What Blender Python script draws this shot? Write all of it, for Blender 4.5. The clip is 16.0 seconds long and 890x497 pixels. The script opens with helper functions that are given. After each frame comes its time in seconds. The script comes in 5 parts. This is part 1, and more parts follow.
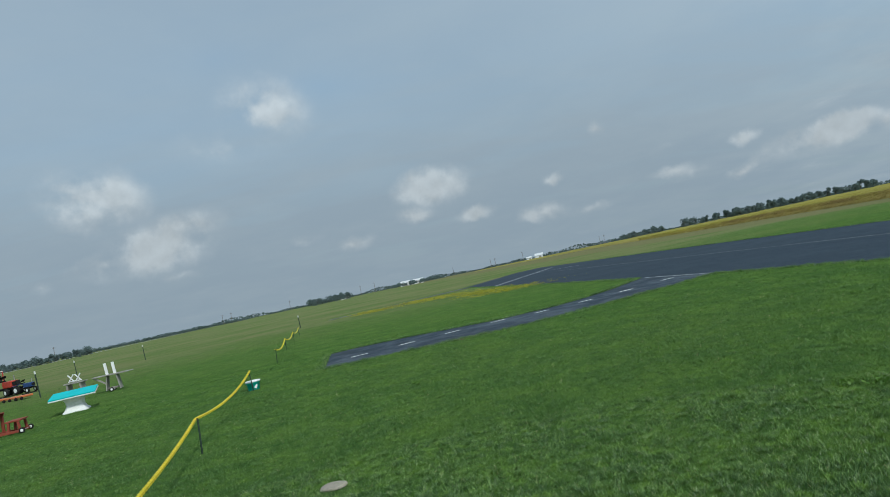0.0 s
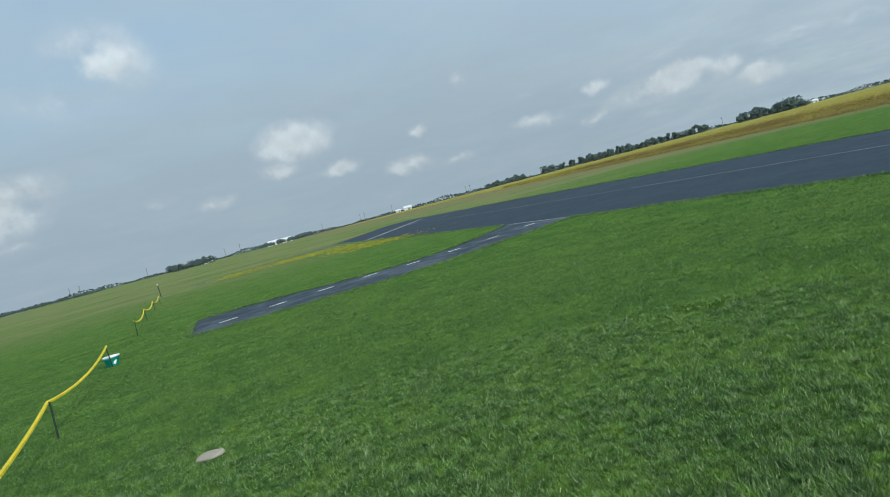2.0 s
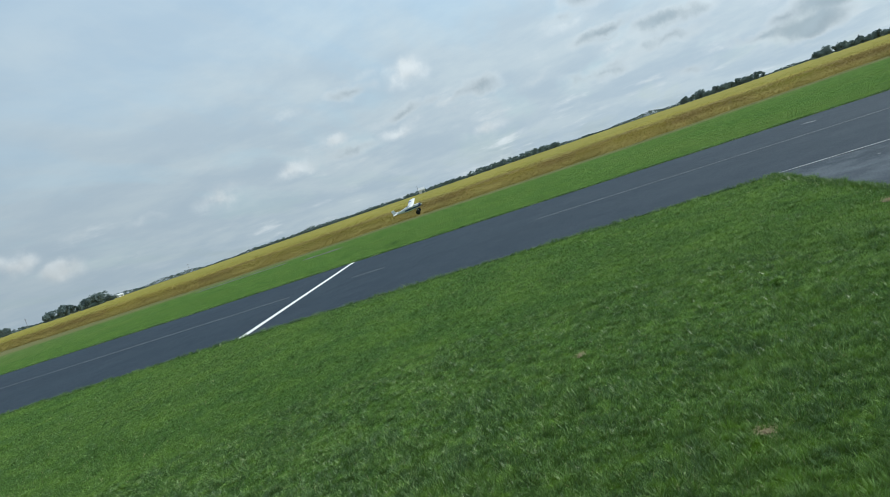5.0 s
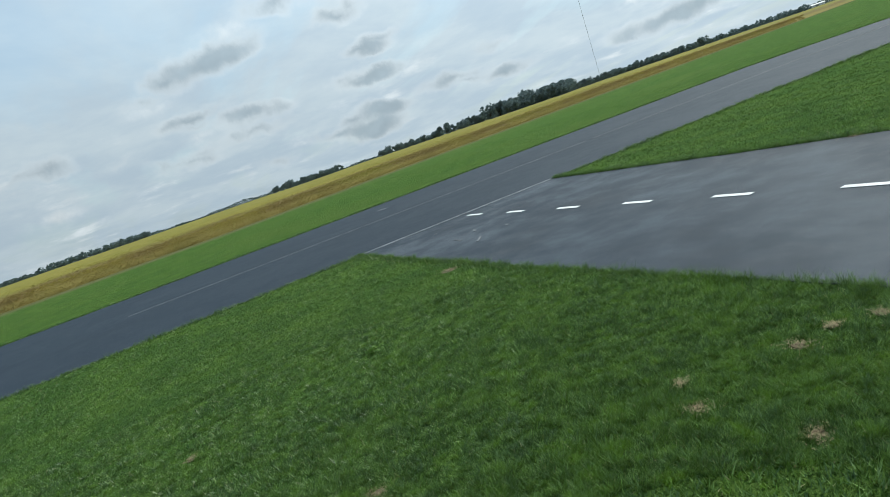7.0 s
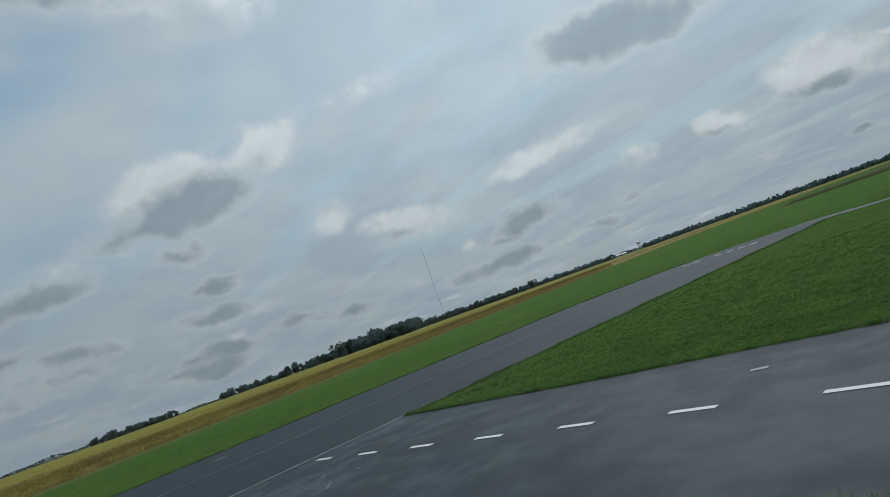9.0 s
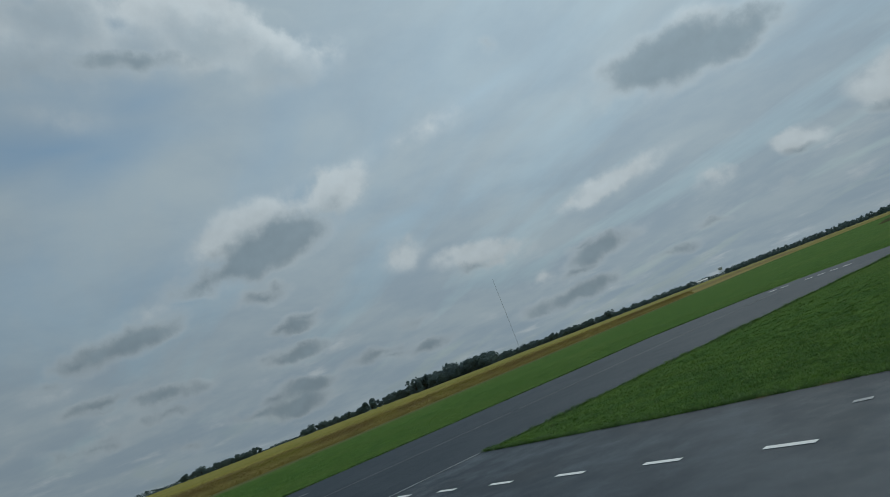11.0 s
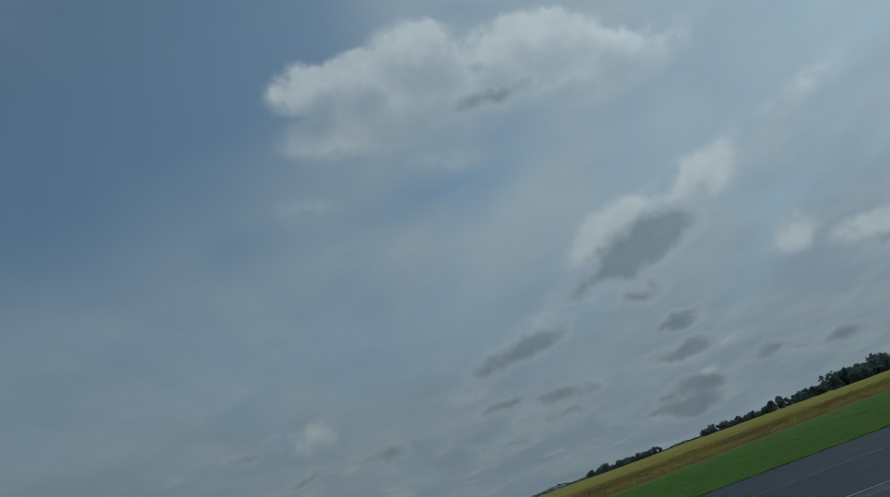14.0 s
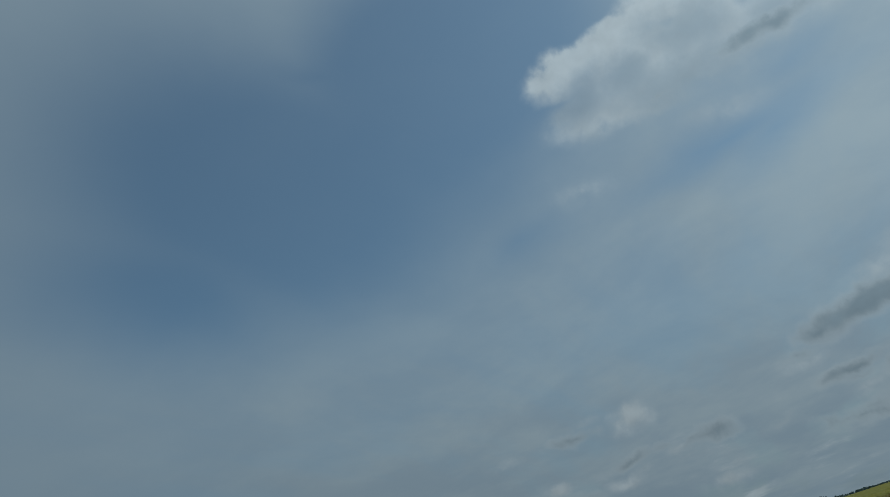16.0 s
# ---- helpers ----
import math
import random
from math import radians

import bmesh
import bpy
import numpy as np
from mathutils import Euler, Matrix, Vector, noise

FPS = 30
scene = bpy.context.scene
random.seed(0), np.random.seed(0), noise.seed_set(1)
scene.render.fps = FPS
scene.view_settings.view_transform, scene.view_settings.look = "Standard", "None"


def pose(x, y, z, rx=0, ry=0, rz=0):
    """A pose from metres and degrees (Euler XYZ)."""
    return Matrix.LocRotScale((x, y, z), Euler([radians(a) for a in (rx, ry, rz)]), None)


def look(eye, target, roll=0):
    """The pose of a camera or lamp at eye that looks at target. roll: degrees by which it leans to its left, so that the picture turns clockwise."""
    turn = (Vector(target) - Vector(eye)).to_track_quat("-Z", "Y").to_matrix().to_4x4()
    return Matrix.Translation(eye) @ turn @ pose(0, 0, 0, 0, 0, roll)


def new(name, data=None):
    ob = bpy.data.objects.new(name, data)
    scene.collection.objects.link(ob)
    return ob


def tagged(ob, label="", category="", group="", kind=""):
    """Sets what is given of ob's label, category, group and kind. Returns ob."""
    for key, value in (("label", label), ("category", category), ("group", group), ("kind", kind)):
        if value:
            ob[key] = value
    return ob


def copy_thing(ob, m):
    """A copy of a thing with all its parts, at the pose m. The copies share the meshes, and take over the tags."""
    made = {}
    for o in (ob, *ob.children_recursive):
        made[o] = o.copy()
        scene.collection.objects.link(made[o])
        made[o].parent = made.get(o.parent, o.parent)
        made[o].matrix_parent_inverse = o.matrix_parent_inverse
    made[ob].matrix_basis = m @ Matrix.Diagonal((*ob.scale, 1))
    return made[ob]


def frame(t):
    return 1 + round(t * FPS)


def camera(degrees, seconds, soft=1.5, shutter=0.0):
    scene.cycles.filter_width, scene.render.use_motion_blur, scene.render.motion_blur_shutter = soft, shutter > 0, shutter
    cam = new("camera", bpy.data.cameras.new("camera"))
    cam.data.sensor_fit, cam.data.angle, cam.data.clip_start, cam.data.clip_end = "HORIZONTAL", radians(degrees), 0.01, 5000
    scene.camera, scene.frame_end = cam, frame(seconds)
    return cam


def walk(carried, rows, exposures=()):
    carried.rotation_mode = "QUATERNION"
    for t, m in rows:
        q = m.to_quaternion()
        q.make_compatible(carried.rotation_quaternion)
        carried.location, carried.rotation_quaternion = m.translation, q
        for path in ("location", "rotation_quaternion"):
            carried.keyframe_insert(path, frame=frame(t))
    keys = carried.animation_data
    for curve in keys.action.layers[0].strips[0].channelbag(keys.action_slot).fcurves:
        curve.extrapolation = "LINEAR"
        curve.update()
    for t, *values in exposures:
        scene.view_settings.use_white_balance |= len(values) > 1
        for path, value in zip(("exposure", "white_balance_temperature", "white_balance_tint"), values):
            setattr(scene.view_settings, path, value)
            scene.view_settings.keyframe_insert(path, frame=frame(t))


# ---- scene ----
# ---- camera ----
LENS = 69.5
cam = camera(LENS, 16.0, soft=0.6)
PATH = [
    (0.0, 0.0, 0.0, 1.6, 92.50, 11.96, -6.66),
    (0.5, 0.0, 0.0, 1.6, 90.01, 13.10, -8.69),
    (1.0, 0.0, 0.0, 1.6, 88.05, 14.07, -12.04),
    (1.5, 0.0, 0.0, 1.6, 86.71, 14.90, -14.95),
    (2.0, 0.0, 0.0, 1.6, 85.60, 14.74, -18.59),
    (2.5, 0.0, 0.0, 1.6, 85.27, 13.82, -25.41),
    (3.0, 0.0, 0.0, 1.6, 84.55, 14.85, -31.62),
    (3.5, 0.0, 0.0, 1.6, 83.34, 14.91, -39.24),
    (4.0, 0.0, 0.0, 1.6, 82.41, 14.93, -48.66),
    (4.5, 0.0, 0.0, 1.6, 81.32, 16.14, -62.57),
    (5.0, 0.0, 0.0, 1.6, 84.32, 18.81, -77.43),
    (5.2, 0.0, 0.0, 1.6, 83.82, 17.68, -81.54),
    (7.3, 0.0, 0.0, 1.6, 80.85, 18.52, -118.34),
    (7.5, 0.0, 0.0, 1.6, 82.17, 18.43, -120.73),
    (8.0, 0.0, 0.0, 1.6, 87.69, 22.73, -125.09),
    (8.5, 0.0, 0.0, 1.6, 91.22, 21.45, -128.83),
    (9.0, 0.0, 0.0, 1.6, 96.22, 19.68, -128.08),
    (9.2, 0.0, 0.0, 1.6, 97.04, 18.19, -125.33),
    (11.3, 0.0, 0.0, 1.6, 103.85, 21.43, -118.48),
    (11.5, 0.0, 0.0, 1.6, 105.79, 21.55, -114.16),
    (12.0, 0.0, 0.0, 1.6, 109.35, 21.91, -107.65),
    (12.5, 0.0, 0.0, 1.6, 109.72, 20.79, -103.70),
    (13.0, 0.0, 0.0, 1.6, 110.81, 19.68, -97.81),
    (13.5, 0.0, 0.0, 1.6, 111.94, 19.51, -91.46),
    (14.0, 0.0, 0.0, 1.6, 113.68, 18.44, -85.81),
    (14.5, 0.0, 0.0, 1.6, 116.06, 18.27, -79.02),
    (15.0, 0.0, 0.0, 1.6, 118.47, 18.18, -73.43),
    (15.5, 0.0, 0.0, 1.6, 119.36, 17.21, -67.62),
    (16.0, 0.0, 0.0, 1.6, 120.56, 15.84, -57.70),
]
EXPOSURES = [(0.0, 0.03, 5960, 4), (1.0, 0.22, 5980, 4), (2.0, 0.32, 6020, 4), (4.0, 0.43, 6060, 4), (4.6, 0.40, 6080, 4), (5.2, 0.28, 6150, 5), (7.5, 0.25, 6200, 5), (8.0, 0.11, 6200, 5), (8.5, -0.17, 6200, 5), (9.0, -0.63, 6150, 5),
             (11.4, -0.98, 5950, 2), (12.5, -1.18, 5850, 1), (14.5, -1.10, 5780, 0), (16.0, -1.02, 5700, -1)]
walk(cam, [(r[0], pose(*r[1:])) for r in PATH], EXPOSURES)


# ---- node helpers ----
class Tree:
    """Short hand for building node trees."""

    def __init__(self, tree):
        self.t = tree
        tree.nodes.clear()

    def node(self, what, **kw):
        n = self.t.nodes.new(what)
        for k, v in kw.items():
            if k == "op":
                n.operation = v
            elif k == "mode":
                n.blend_type = v
            elif k == "data":
                n.data_type = v
            elif k == "kind":
                n.vector_type = v
            elif k == "gradient":
                n.gradient_type = v
        return n

    def put(self, socket, value):
        if isinstance(value, bpy.types.NodeSocket):
            self.t.links.new(value, socket)
        elif isinstance(value, (tuple, list)) and len(value) == 3 and socket.type == "RGBA":
            socket.default_value = (*value, 1)
        else:
            socket.default_value = value

    def math(self, op, a, b=0.0, c=0.0, clamp=False):
        n = self.node("ShaderNodeMath", op=op)
        n.use_clamp = clamp
        for s, v in zip(n.inputs, (a, b, c)):
            self.put(s, v)
        return n.outputs[0]

    def vec(self, op, a, b=(0, 0, 0), scale=None):
        n = self.node("ShaderNodeVectorMath", op=op)
        self.put(n.inputs[0], a)
        self.put(n.inputs[1], b)
        if scale is not None:
            self.put(n.inputs["Scale"], scale)
        return n.outputs["Value"] if op in ("DOT_PRODUCT", "LENGTH") else n.outputs[0]

    def noise(self, vector, scale, detail=4.0, rough=0.55, distortion=0.0):
        n = self.node("ShaderNodeTexNoise")
        self.put(n.inputs["Vector"], vector)
        for k, v in (("Scale", scale), ("Detail", detail), ("Roughness", rough), ("Distortion", distortion)):
            n.inputs[k].default_value = v
        return n

    def ramp(self, x, lo, hi, a=0.0, b=1.0, smooth=True):
        n = self.node("ShaderNodeMapRange")
        n.interpolation_type = "SMOOTHSTEP" if smooth else "LINEAR"
        for s, v in zip(n.inputs, (x, lo, hi, a, b)):
            self.put(s, v)
        return n.outputs[0]

    def mix(self, fac, a, b, mode="MIX"):
        n = self.node("ShaderNodeMix", data="RGBA")
        n.blend_type = mode
        self.put(n.inputs[0], fac)
        self.put(n.inputs[6], a)
        self.put(n.inputs[7], b)
        return n.outputs[2]


def heading(az, el):
    """The direction at az degrees clockwise from +y and el degrees up."""
    a, e = radians(az), radians(el)
    return Vector((math.sin(a) * math.cos(e), math.cos(a) * math.cos(e), math.sin(e)))


# ---- world, sun ----
SUN_AZ, SUN_EL = 154.0, 48.0
# fair-weather cumulus: azimuth, elevation, half length, half thickness, tilt in degrees, and density
WHITE_A = [
    (-25, 5.7, 1.1, 0.7, -9, 0.28), (-20.4, 11.7, 3.3, 2.1, -9, 0.7), (-20.2, 6.6, 2.6, 0.9, 4, 0.49), (-16, 7.3, 4, 1.8, 11, 0.7), (-15.5, 4.6, 1.7, 0.5, 1, 0.32),
    (-9.9, 14.7, 4.2, 1.8, -5, 0.35), (-6.1, 17.3, 3.5, 2.5, -11, 0.52), (-4.4, 5.7, 1.8, 0.5, 1, 0.35), (-0.1, 4.5, 1.7, 0.7, 0, 0.42), (5.3, 5.9, 1.7, 0.7, 0, 0.49),
    (7.2, 8.1, 2.8, 1.4, 3, 0.63), (10.4, 5.2, 1.9, 0.7, 0, 0.49), (16.4, 3.9, 2.2, 0.7, 2, 0.49), (17.8, 6.5, 1.1, 0.5, 2, 0.42), (19.7, 1.6, 2.3, 0.4, 2, 0.28),
]
WHITE_B = [
    (20.6, 3.5, 1.8, 0.5, 2, 0.42), (22.4, 9.9, 0.9, 0.6, -13, 0.42), (27.5, 7, 1.8, 0.6, -1, 0.24), (27.8, 4.6, 1.9, 0.5, 2, 0.42), (29, 4.4, 2.1, 0.6, -1, 0.35),
    (32.6, 3.5, 1.3, 0.5, 21, 0.63), (33.3, 6.1, 1.1, 0.6, 1, 0.49), (38.7, 4.5, 4.1, 1, 6, 0.63), (43.7, 4.5, 1.4, 0.7, 1, 0.49), (46.2, 3.1, 1.6, 0.7, 1, 0.56),
    (53, 5.3, 1.6, 0.5, 1, 0.42), (58.9, 5, 2.2, 0.9, 1, 0.56), (65.3, 5.3, 2, 0.7, 2, 0.56), (65.5, 5.7, 1.6, 0.6, 1, 0.42), (65.9, 9.8, 1.7, 0.6, 1, 0.42),
]
WHITE_C = [
    (69.1, 6.8, 1.1, 0.7, -4, 0.56), (74.8, 5.8, 2.1, 0.6, 1, 0.49), (76.9, 6.2, 1.3, 0.6, 1, 0.42), (77.3, 10.1, 1.4, 1.1, 17, 0.45), (77.3, 10.3, 1.8, 1.1, -4, 0.63),
    (82.3, 3.7, 2.3, 0.6, 1, 0.49), (82.3, 29.3, 2.8, 1.3, -10, 0.4), (85.4, 38.6, 2.6, 1.6, -1, 1), (89.5, 34.5, 5.1, 1.9, -5, 0.9), (91.2, 39, 2.3, 1.5, -4, 1),
    (91.6, 9.1, 2.8, 0.9, 2, 0.35), (94.6, 6, 1.1, 0.6, 2, 0.56), (97.2, 29.7, 3.7, 1.4, -17, 0.4), (97.5, 35.8, 6.9, 2.3, -11, 1.1), (97.9, 11.9, 2.8, 0.9, 9, 0.5),
]
WHITE_D = [
    (98, 39.3, 3.1, 1.7, -17, 1.1), (98.9, 13.2, 2.7, 1.2, 16, 0.5), (99.2, 12.4, 2.8, 0.8, 4, 0.5), (99.7, 33.8, 6.2, 1.9, -9, 0.9), (104.8, 36.5, 3, 1.7, -20, 1),
    (109.2, 33, 5.5, 1.9, -16, 1), (110.1, 17.7, 5.1, 2.1, 13, 0.6), (110.2, 17.6, 6, 2.3, 14, 0.8), (110.6, 36, 3.3, 1.7, -27, 1), (115.8, 32.7, 3.3, 1.7, -34, 0.9),
    (115.9, 29.1, 5, 1.3, -7, 0.45), (116, 18.8, 3, 1.8, 2, 0.95), (117, 19.3, 3.2, 1.7, 2, 0.95), (120.6, 30.1, 2.8, 1.6, 0, 0.55), (121.3, 11.8, 2.2, 1.3, 6, 0.55),
]
WHITE_E = [
    (125.9, 10.2, 2.3, 0.8, -3, 0.6), (127.7, 21.5, 7.8, 1.3, 6, 0.4), (128.3, 9.2, 3.2, 1, -8, 0.9), (128.6, 8.3, 2.1, 0.6, -3, 0.8), (132, 5.4, 1.1, 0.6, 2, 0.7),
    (136.8, 10.7, 1.6, 0.5, -1, 0.6), (137.3, 6, 2.2, 0.7, 3, 0.8), (141.5, 11.1, 4.9, 0.9, 6, 0.7), (147.1, 18.1, 1.9, 2, 46, 0.6), (148.8, 7.5, 1.5, 0.8, -11, 0.75),
    (152.7, 19, 2.9, 1.4, -14, 0.7), (155.6, 7.3, 1.7, 0.9, -12, 0.8), (163.7, 8.5, 3, 1.8, -13, 1), (167.4, 6.3, 1.3, 0.7, -12, 0.6), (168.3, 8.6, 1.5, 0.3, -8, 0.5),
]
# the thick, shaded parts of the clouds
GREY_A = [
    (69.1, 5.3, 1.9, 0.5, 6, 0.5), (69.7, 5.5, 4.3, 0.7, 2, 0.5), (72.4, 10.4, 2.5, 0.7, 0, 0.6), (73.3, 11.4, 2.7, 0.6, 1, 0.35), (76, 7.3, 3, 0.5, 6, 0.6),
    (82.6, 7.2, 2.5, 0.5, 6, 0.5), (83.5, 7.2, 2, 0.8, -4, 0.6), (87.8, 6, 1.8, 0.6, 2, 0.5), (91.3, 9.7, 2.3, 0.6, 0, 0.45), (92.7, 4.7, 3.1, 0.5, -8, 0.6),
    (92.7, 33.4, 7, 1.8, -7, 0.36), (93.1, 4.6, 2.5, 0.5, 2, 0.6), (93.3, 11, 1.6, 0.7, 3, 0.7), (93.5, 4.5, 2.4, 0.6, -5, 0.7), (94, 7.6, 3.5, 0.6, 2, 0.7),
]
GREY_B = [
    (94.2, 4.8, 2.9, 0.7, 4, 0.6), (94.5, 7, 2.6, 0.5, -5, 0.5), (94.8, 7.6, 2.3, 0.5, 0, 0.7), (96.2, 11.8, 3.5, 1.3, 16, 0.85), (96.9, 11.2, 3.1, 1.1, 9, 0.8),
    (96.9, 11.6, 4.1, 1.1, 6, 1), (97.9, 37.2, 4.2, 0.9, -17, 0.25), (99.1, 6.7, 3.4, 0.7, -2, 0.8), (99.5, 5.3, 2.9, 0.6, 0, 0.6), (99.7, 6.1, 2.9, 0.6, 3, 0.5),
    (100.1, 2.6, 2, 0.6, -7, 0.6), (100.4, 5.5, 2.3, 0.6, 0, 0.5), (104.1, 33, 6.3, 1.2, -9, 0.8), (104.2, 14.5, 1.8, 1, 4, 0.8), (104.5, 14.5, 2, 0.9, 10, 0.9),
]
GREY_C = [
    (104.7, 33.2, 6.9, 1.6, -11, 0.42), (105.6, 3, 2.5, 0.6, -5, 0.8), (106.8, 14.8, 5.2, 1.3, 3, 0.9), (107.2, 3.7, 3, 0.6, -1, 0.6), (107.5, 6.9, 2.2, 0.9, 6, 0.7),
    (108.2, 2.7, 3.1, 0.9, -2, 0.8), (108.5, 12, 1.8, 0.8, -2, 0.8), (108.7, 6.6, 2.5, 0.7, 6, 0.8), (108.8, 12, 1.9, 0.8, -6, 0.8), (109.3, 6.6, 2.9, 0.7, 4, 0.8),
    (109.6, 8.7, 2.4, 0.5, -1, 0.7), (109.8, 3.9, 2.4, 0.7, -3, 0.8), (109.8, 3.9, 2.5, 0.8, -1, 0.8), (110.6, 15.9, 5.3, 1.7, 15, 1.1), (110.7, 16.2, 5.2, 1.8, 14, 1.15),
]
GREY_D = [
    (110.9, 9.1, 2.8, 0.5, 6, 0.5), (112.4, 32.4, 3.7, 1.6, 3, 0.42), (115.3, 4.7, 1.9, 0.6, 1, 0.5), (116.5, 4.5, 3.4, 0.7, -1, 0.8), (117.7, 4, 2.5, 0.5, -1, 0.7),
    (121, 3.6, 2.8, 0.6, -1, 0.7), (121.1, 5.9, 2.8, 0.6, -4, 0.5), (127.1, 8.4, 2.2, 0.5, -7, 0.6), (134.4, 3, 4.4, 0.9, 0, 0.9), (135.2, 4.9, 2.4, 0.5, 3, 0.6),
    (136.1, 26, 1, 0.8, -30, 0.45), (136.6, 6.9, 2.8, 0.5, 1, 0.6), (138.1, 6.2, 3.9, 0.9, 6, 0.8), (142.9, 3.2, 2.9, 0.6, -1, 0.6), (147.2, 4.2, 1.8, 0.5, -6, 0.6),
]
GREY_E = [
    (149, 18, 5.6, 2, -2, 1.1), (152.5, 17.2, 5.8, 1.6, -1, 1), (153.6, 4.7, 2, 0.9, -2, 0.6), (155.5, 6.6, 1.4, 0.4, -10, 0.6), (162.9, 6.9, 2.4, 0.6, -8, 0.8),
    (164.3, 2.5, 1.2, 0.4, -7, 0.6),
]
# gaps in the high veil of cloud
GAPS_A = [
    (-9.9, 21.9, 5.5, 2.3, 0, 0.25), (-1, 18.4, 6.9, 2.8, -1, 0.3), (40.5, 30.2, 10.9, 5.9, -14, 0.8), (51.2, 37.8, 14.2, 9.7, -20, 1.1), (59.2, 46.4, 9.2, 2.8, -14, 0.7),
    (65.1, 30.3, 5.5, 2.3, -37, 0.5), (66.2, 39.6, 12.8, 8.7, -9, 0.9), (72.4, 40.4, 6.9, 5.1, -21, 0.9), (74.1, 43.8, 11.1, 7.6, -5, 1.3), (74.4, 27.9, 6.7, 3.1, 2, 0.5),
    (93, 27.9, 4.2, 1.8, -1, 0.5), (95.9, 27.4, 9.3, 1.6, 2, 0.55), (99.6, 26.2, 5, 2.1, 16, 0.5), (103.4, 29.9, 4.1, 1.8, 1, 0.4), (104.2, 40.9, 4.1, 1.4, -29, 0.45),
]
GAPS_B = [
    (122.2, 14.5, 4.6, 0.9, 6, 0.35), (133.3, 22.5, 5.9, 0.9, 10, 0.35),
]

world = bpy.data.worlds.new("sky")
scene.world = world
world.use_nodes = True
W = Tree(world.node_tree)
coord = W.node("ShaderNodeTexCoord").outputs["Generated"]
sky = W.node("ShaderNodeTexSky")
sky.sky_type, sky.sun_disc = "NISHITA", False
sky.sun_elevation, sky.sun_rotation = radians(SUN_EL), radians(SUN_AZ)
sky.air_density, sky.dust_density, sky.ozone_density = 1.0, 2.0, 0.8
clear = W.vec("MULTIPLY", sky.outputs[0], (0.122, 0.149, 0.147))
soft_noise = W.noise(coord, 5.0, 3.0)
fine_noise = W.noise(coord, 24.0, 6.0, 0.58)
centred = W.vec("SUBTRACT", soft_noise.outputs["Color"], (0.5, 0.5, 0.5))
bent = W.vec("ADD", coord, W.vec("ADD", W.vec("SCALE", centred, scale=0.035),
                                 W.vec("SCALE", W.vec("SUBTRACT", fine_noise.outputs["Color"], (0.5, 0.5, 0.5)), scale=0.030)))


def puffs(rows, vector, size):
    """The joined density of soft ellipses: highest in the middle of each, 0 outside it."""
    total, rest = None, 0.0
    for az, el, w, h, tilt, dense in rows:
        c = heading(az, el)
        flat = Vector((math.cos(radians(az)), -math.sin(radians(az)), 0))
        rise = flat.cross(c)
        x = flat * math.cos(radians(tilt)) + rise * math.sin(radians(tilt))
        turn = Matrix((x, c.cross(x), c)).transposed().to_euler("XYZ")
        m = W.node("ShaderNodeMapping", kind="TEXTURE")
        W.put(m.inputs["Vector"], vector)
        m.inputs["Location"].default_value, m.inputs["Rotation"].default_value = c, turn
        m.inputs["Scale"].default_value = (radians(w) * size, radians(h) * size, 8.0)
        g = W.node("ShaderNodeTexGradient", gradient="SPHERICAL")
        W.put(g.inputs["Vector"], m.outputs[0])
        one = W.math("MULTIPLY", g.outputs["Fac"], dense)
        if total is None:
            total = one
        else:
            n = W.node("ShaderNodeMath", op="SMOOTH_MAX")
            for s, v in zip(n.inputs, (total, one, 0.15)):
                W.put(s, v)
            total = n.outputs[0]
            rest += max(1 - rest / 0.15, 0) ** 3 * 0.025
    # what the smooth joining leaves where there is no cloud at all
    return W.math("MULTIPLY", W.math("MAXIMUM", W.math("SUBTRACT", total, rest), 0.0), 1.12)


axes = W.node("ShaderNodeSeparateXYZ")
W.put(axes.inputs[0], coord)
up = axes.outputs[2]
# the layer of high cloud, seen in perspective
over = W.math("ADD", W.math("MAXIMUM", up, 0.0), 0.17)
level = W.node("ShaderNodeCombineXYZ")
W.put(level.inputs[0], W.math("DIVIDE", axes.outputs[0], over))
W.put(level.inputs[1], W.math("DIVIDE", axes.outputs[1], over))
combed = W.node("ShaderNodeMapping", kind="POINT")
W.put(combed.inputs["Vector"], level.outputs[0])
combed.inputs["Rotation"].default_value, combed.inputs["Scale"].default_value = (0, 0, radians(35)), (0.55, 1.5, 1.0)
streaks = W.noise(combed.outputs[0], 1.5, 6.0, 0.55, 0.2).outputs["Fac"]
banks = W.noise(level.outputs[0], 1.7, 6.0, 0.6, 0.2).outputs["Fac"]
gaps = puffs(GAPS_A + GAPS_B, W.vec("ADD", coord, W.vec("SCALE", centred, scale=0.045)), 2.0)
east = W.ramp(W.vec("DOT_PRODUCT", coord, tuple(heading(115, 0))), -0.1, 0.75, 0.30, 1.0)
wisps = W.math("MULTIPLY", W.math("MULTIPLY", W.ramp(streaks, 0.30, 0.68, -0.17, 0.15), east), W.ramp(gaps, 0.0, 0.30, 1.0, 0.06))
veil = W.math("ADD", W.math("SUBTRACT", 0.86, W.ramp(gaps, 0.0, 0.75, 0.0, 0.65)), W.math("ADD", wisps, W.ramp(up, 0.32, 0.10, 0.0, 0.16)), clamp=True)
toward = W.vec("DOT_PRODUCT", coord, tuple(heading(150, 35)))
glare = W.math("MULTIPLY", W.math("POWER", W.math("MAXIMUM", toward, 0.0), 5.0), 0.36)
veil_light = W.math("MULTIPLY", W.math("ADD", W.ramp(toward, -0.4, 1.0, 0.74, 1.10, smooth=False), glare), W.ramp(up, 0.0, 0.40, 0.84, 1.05))
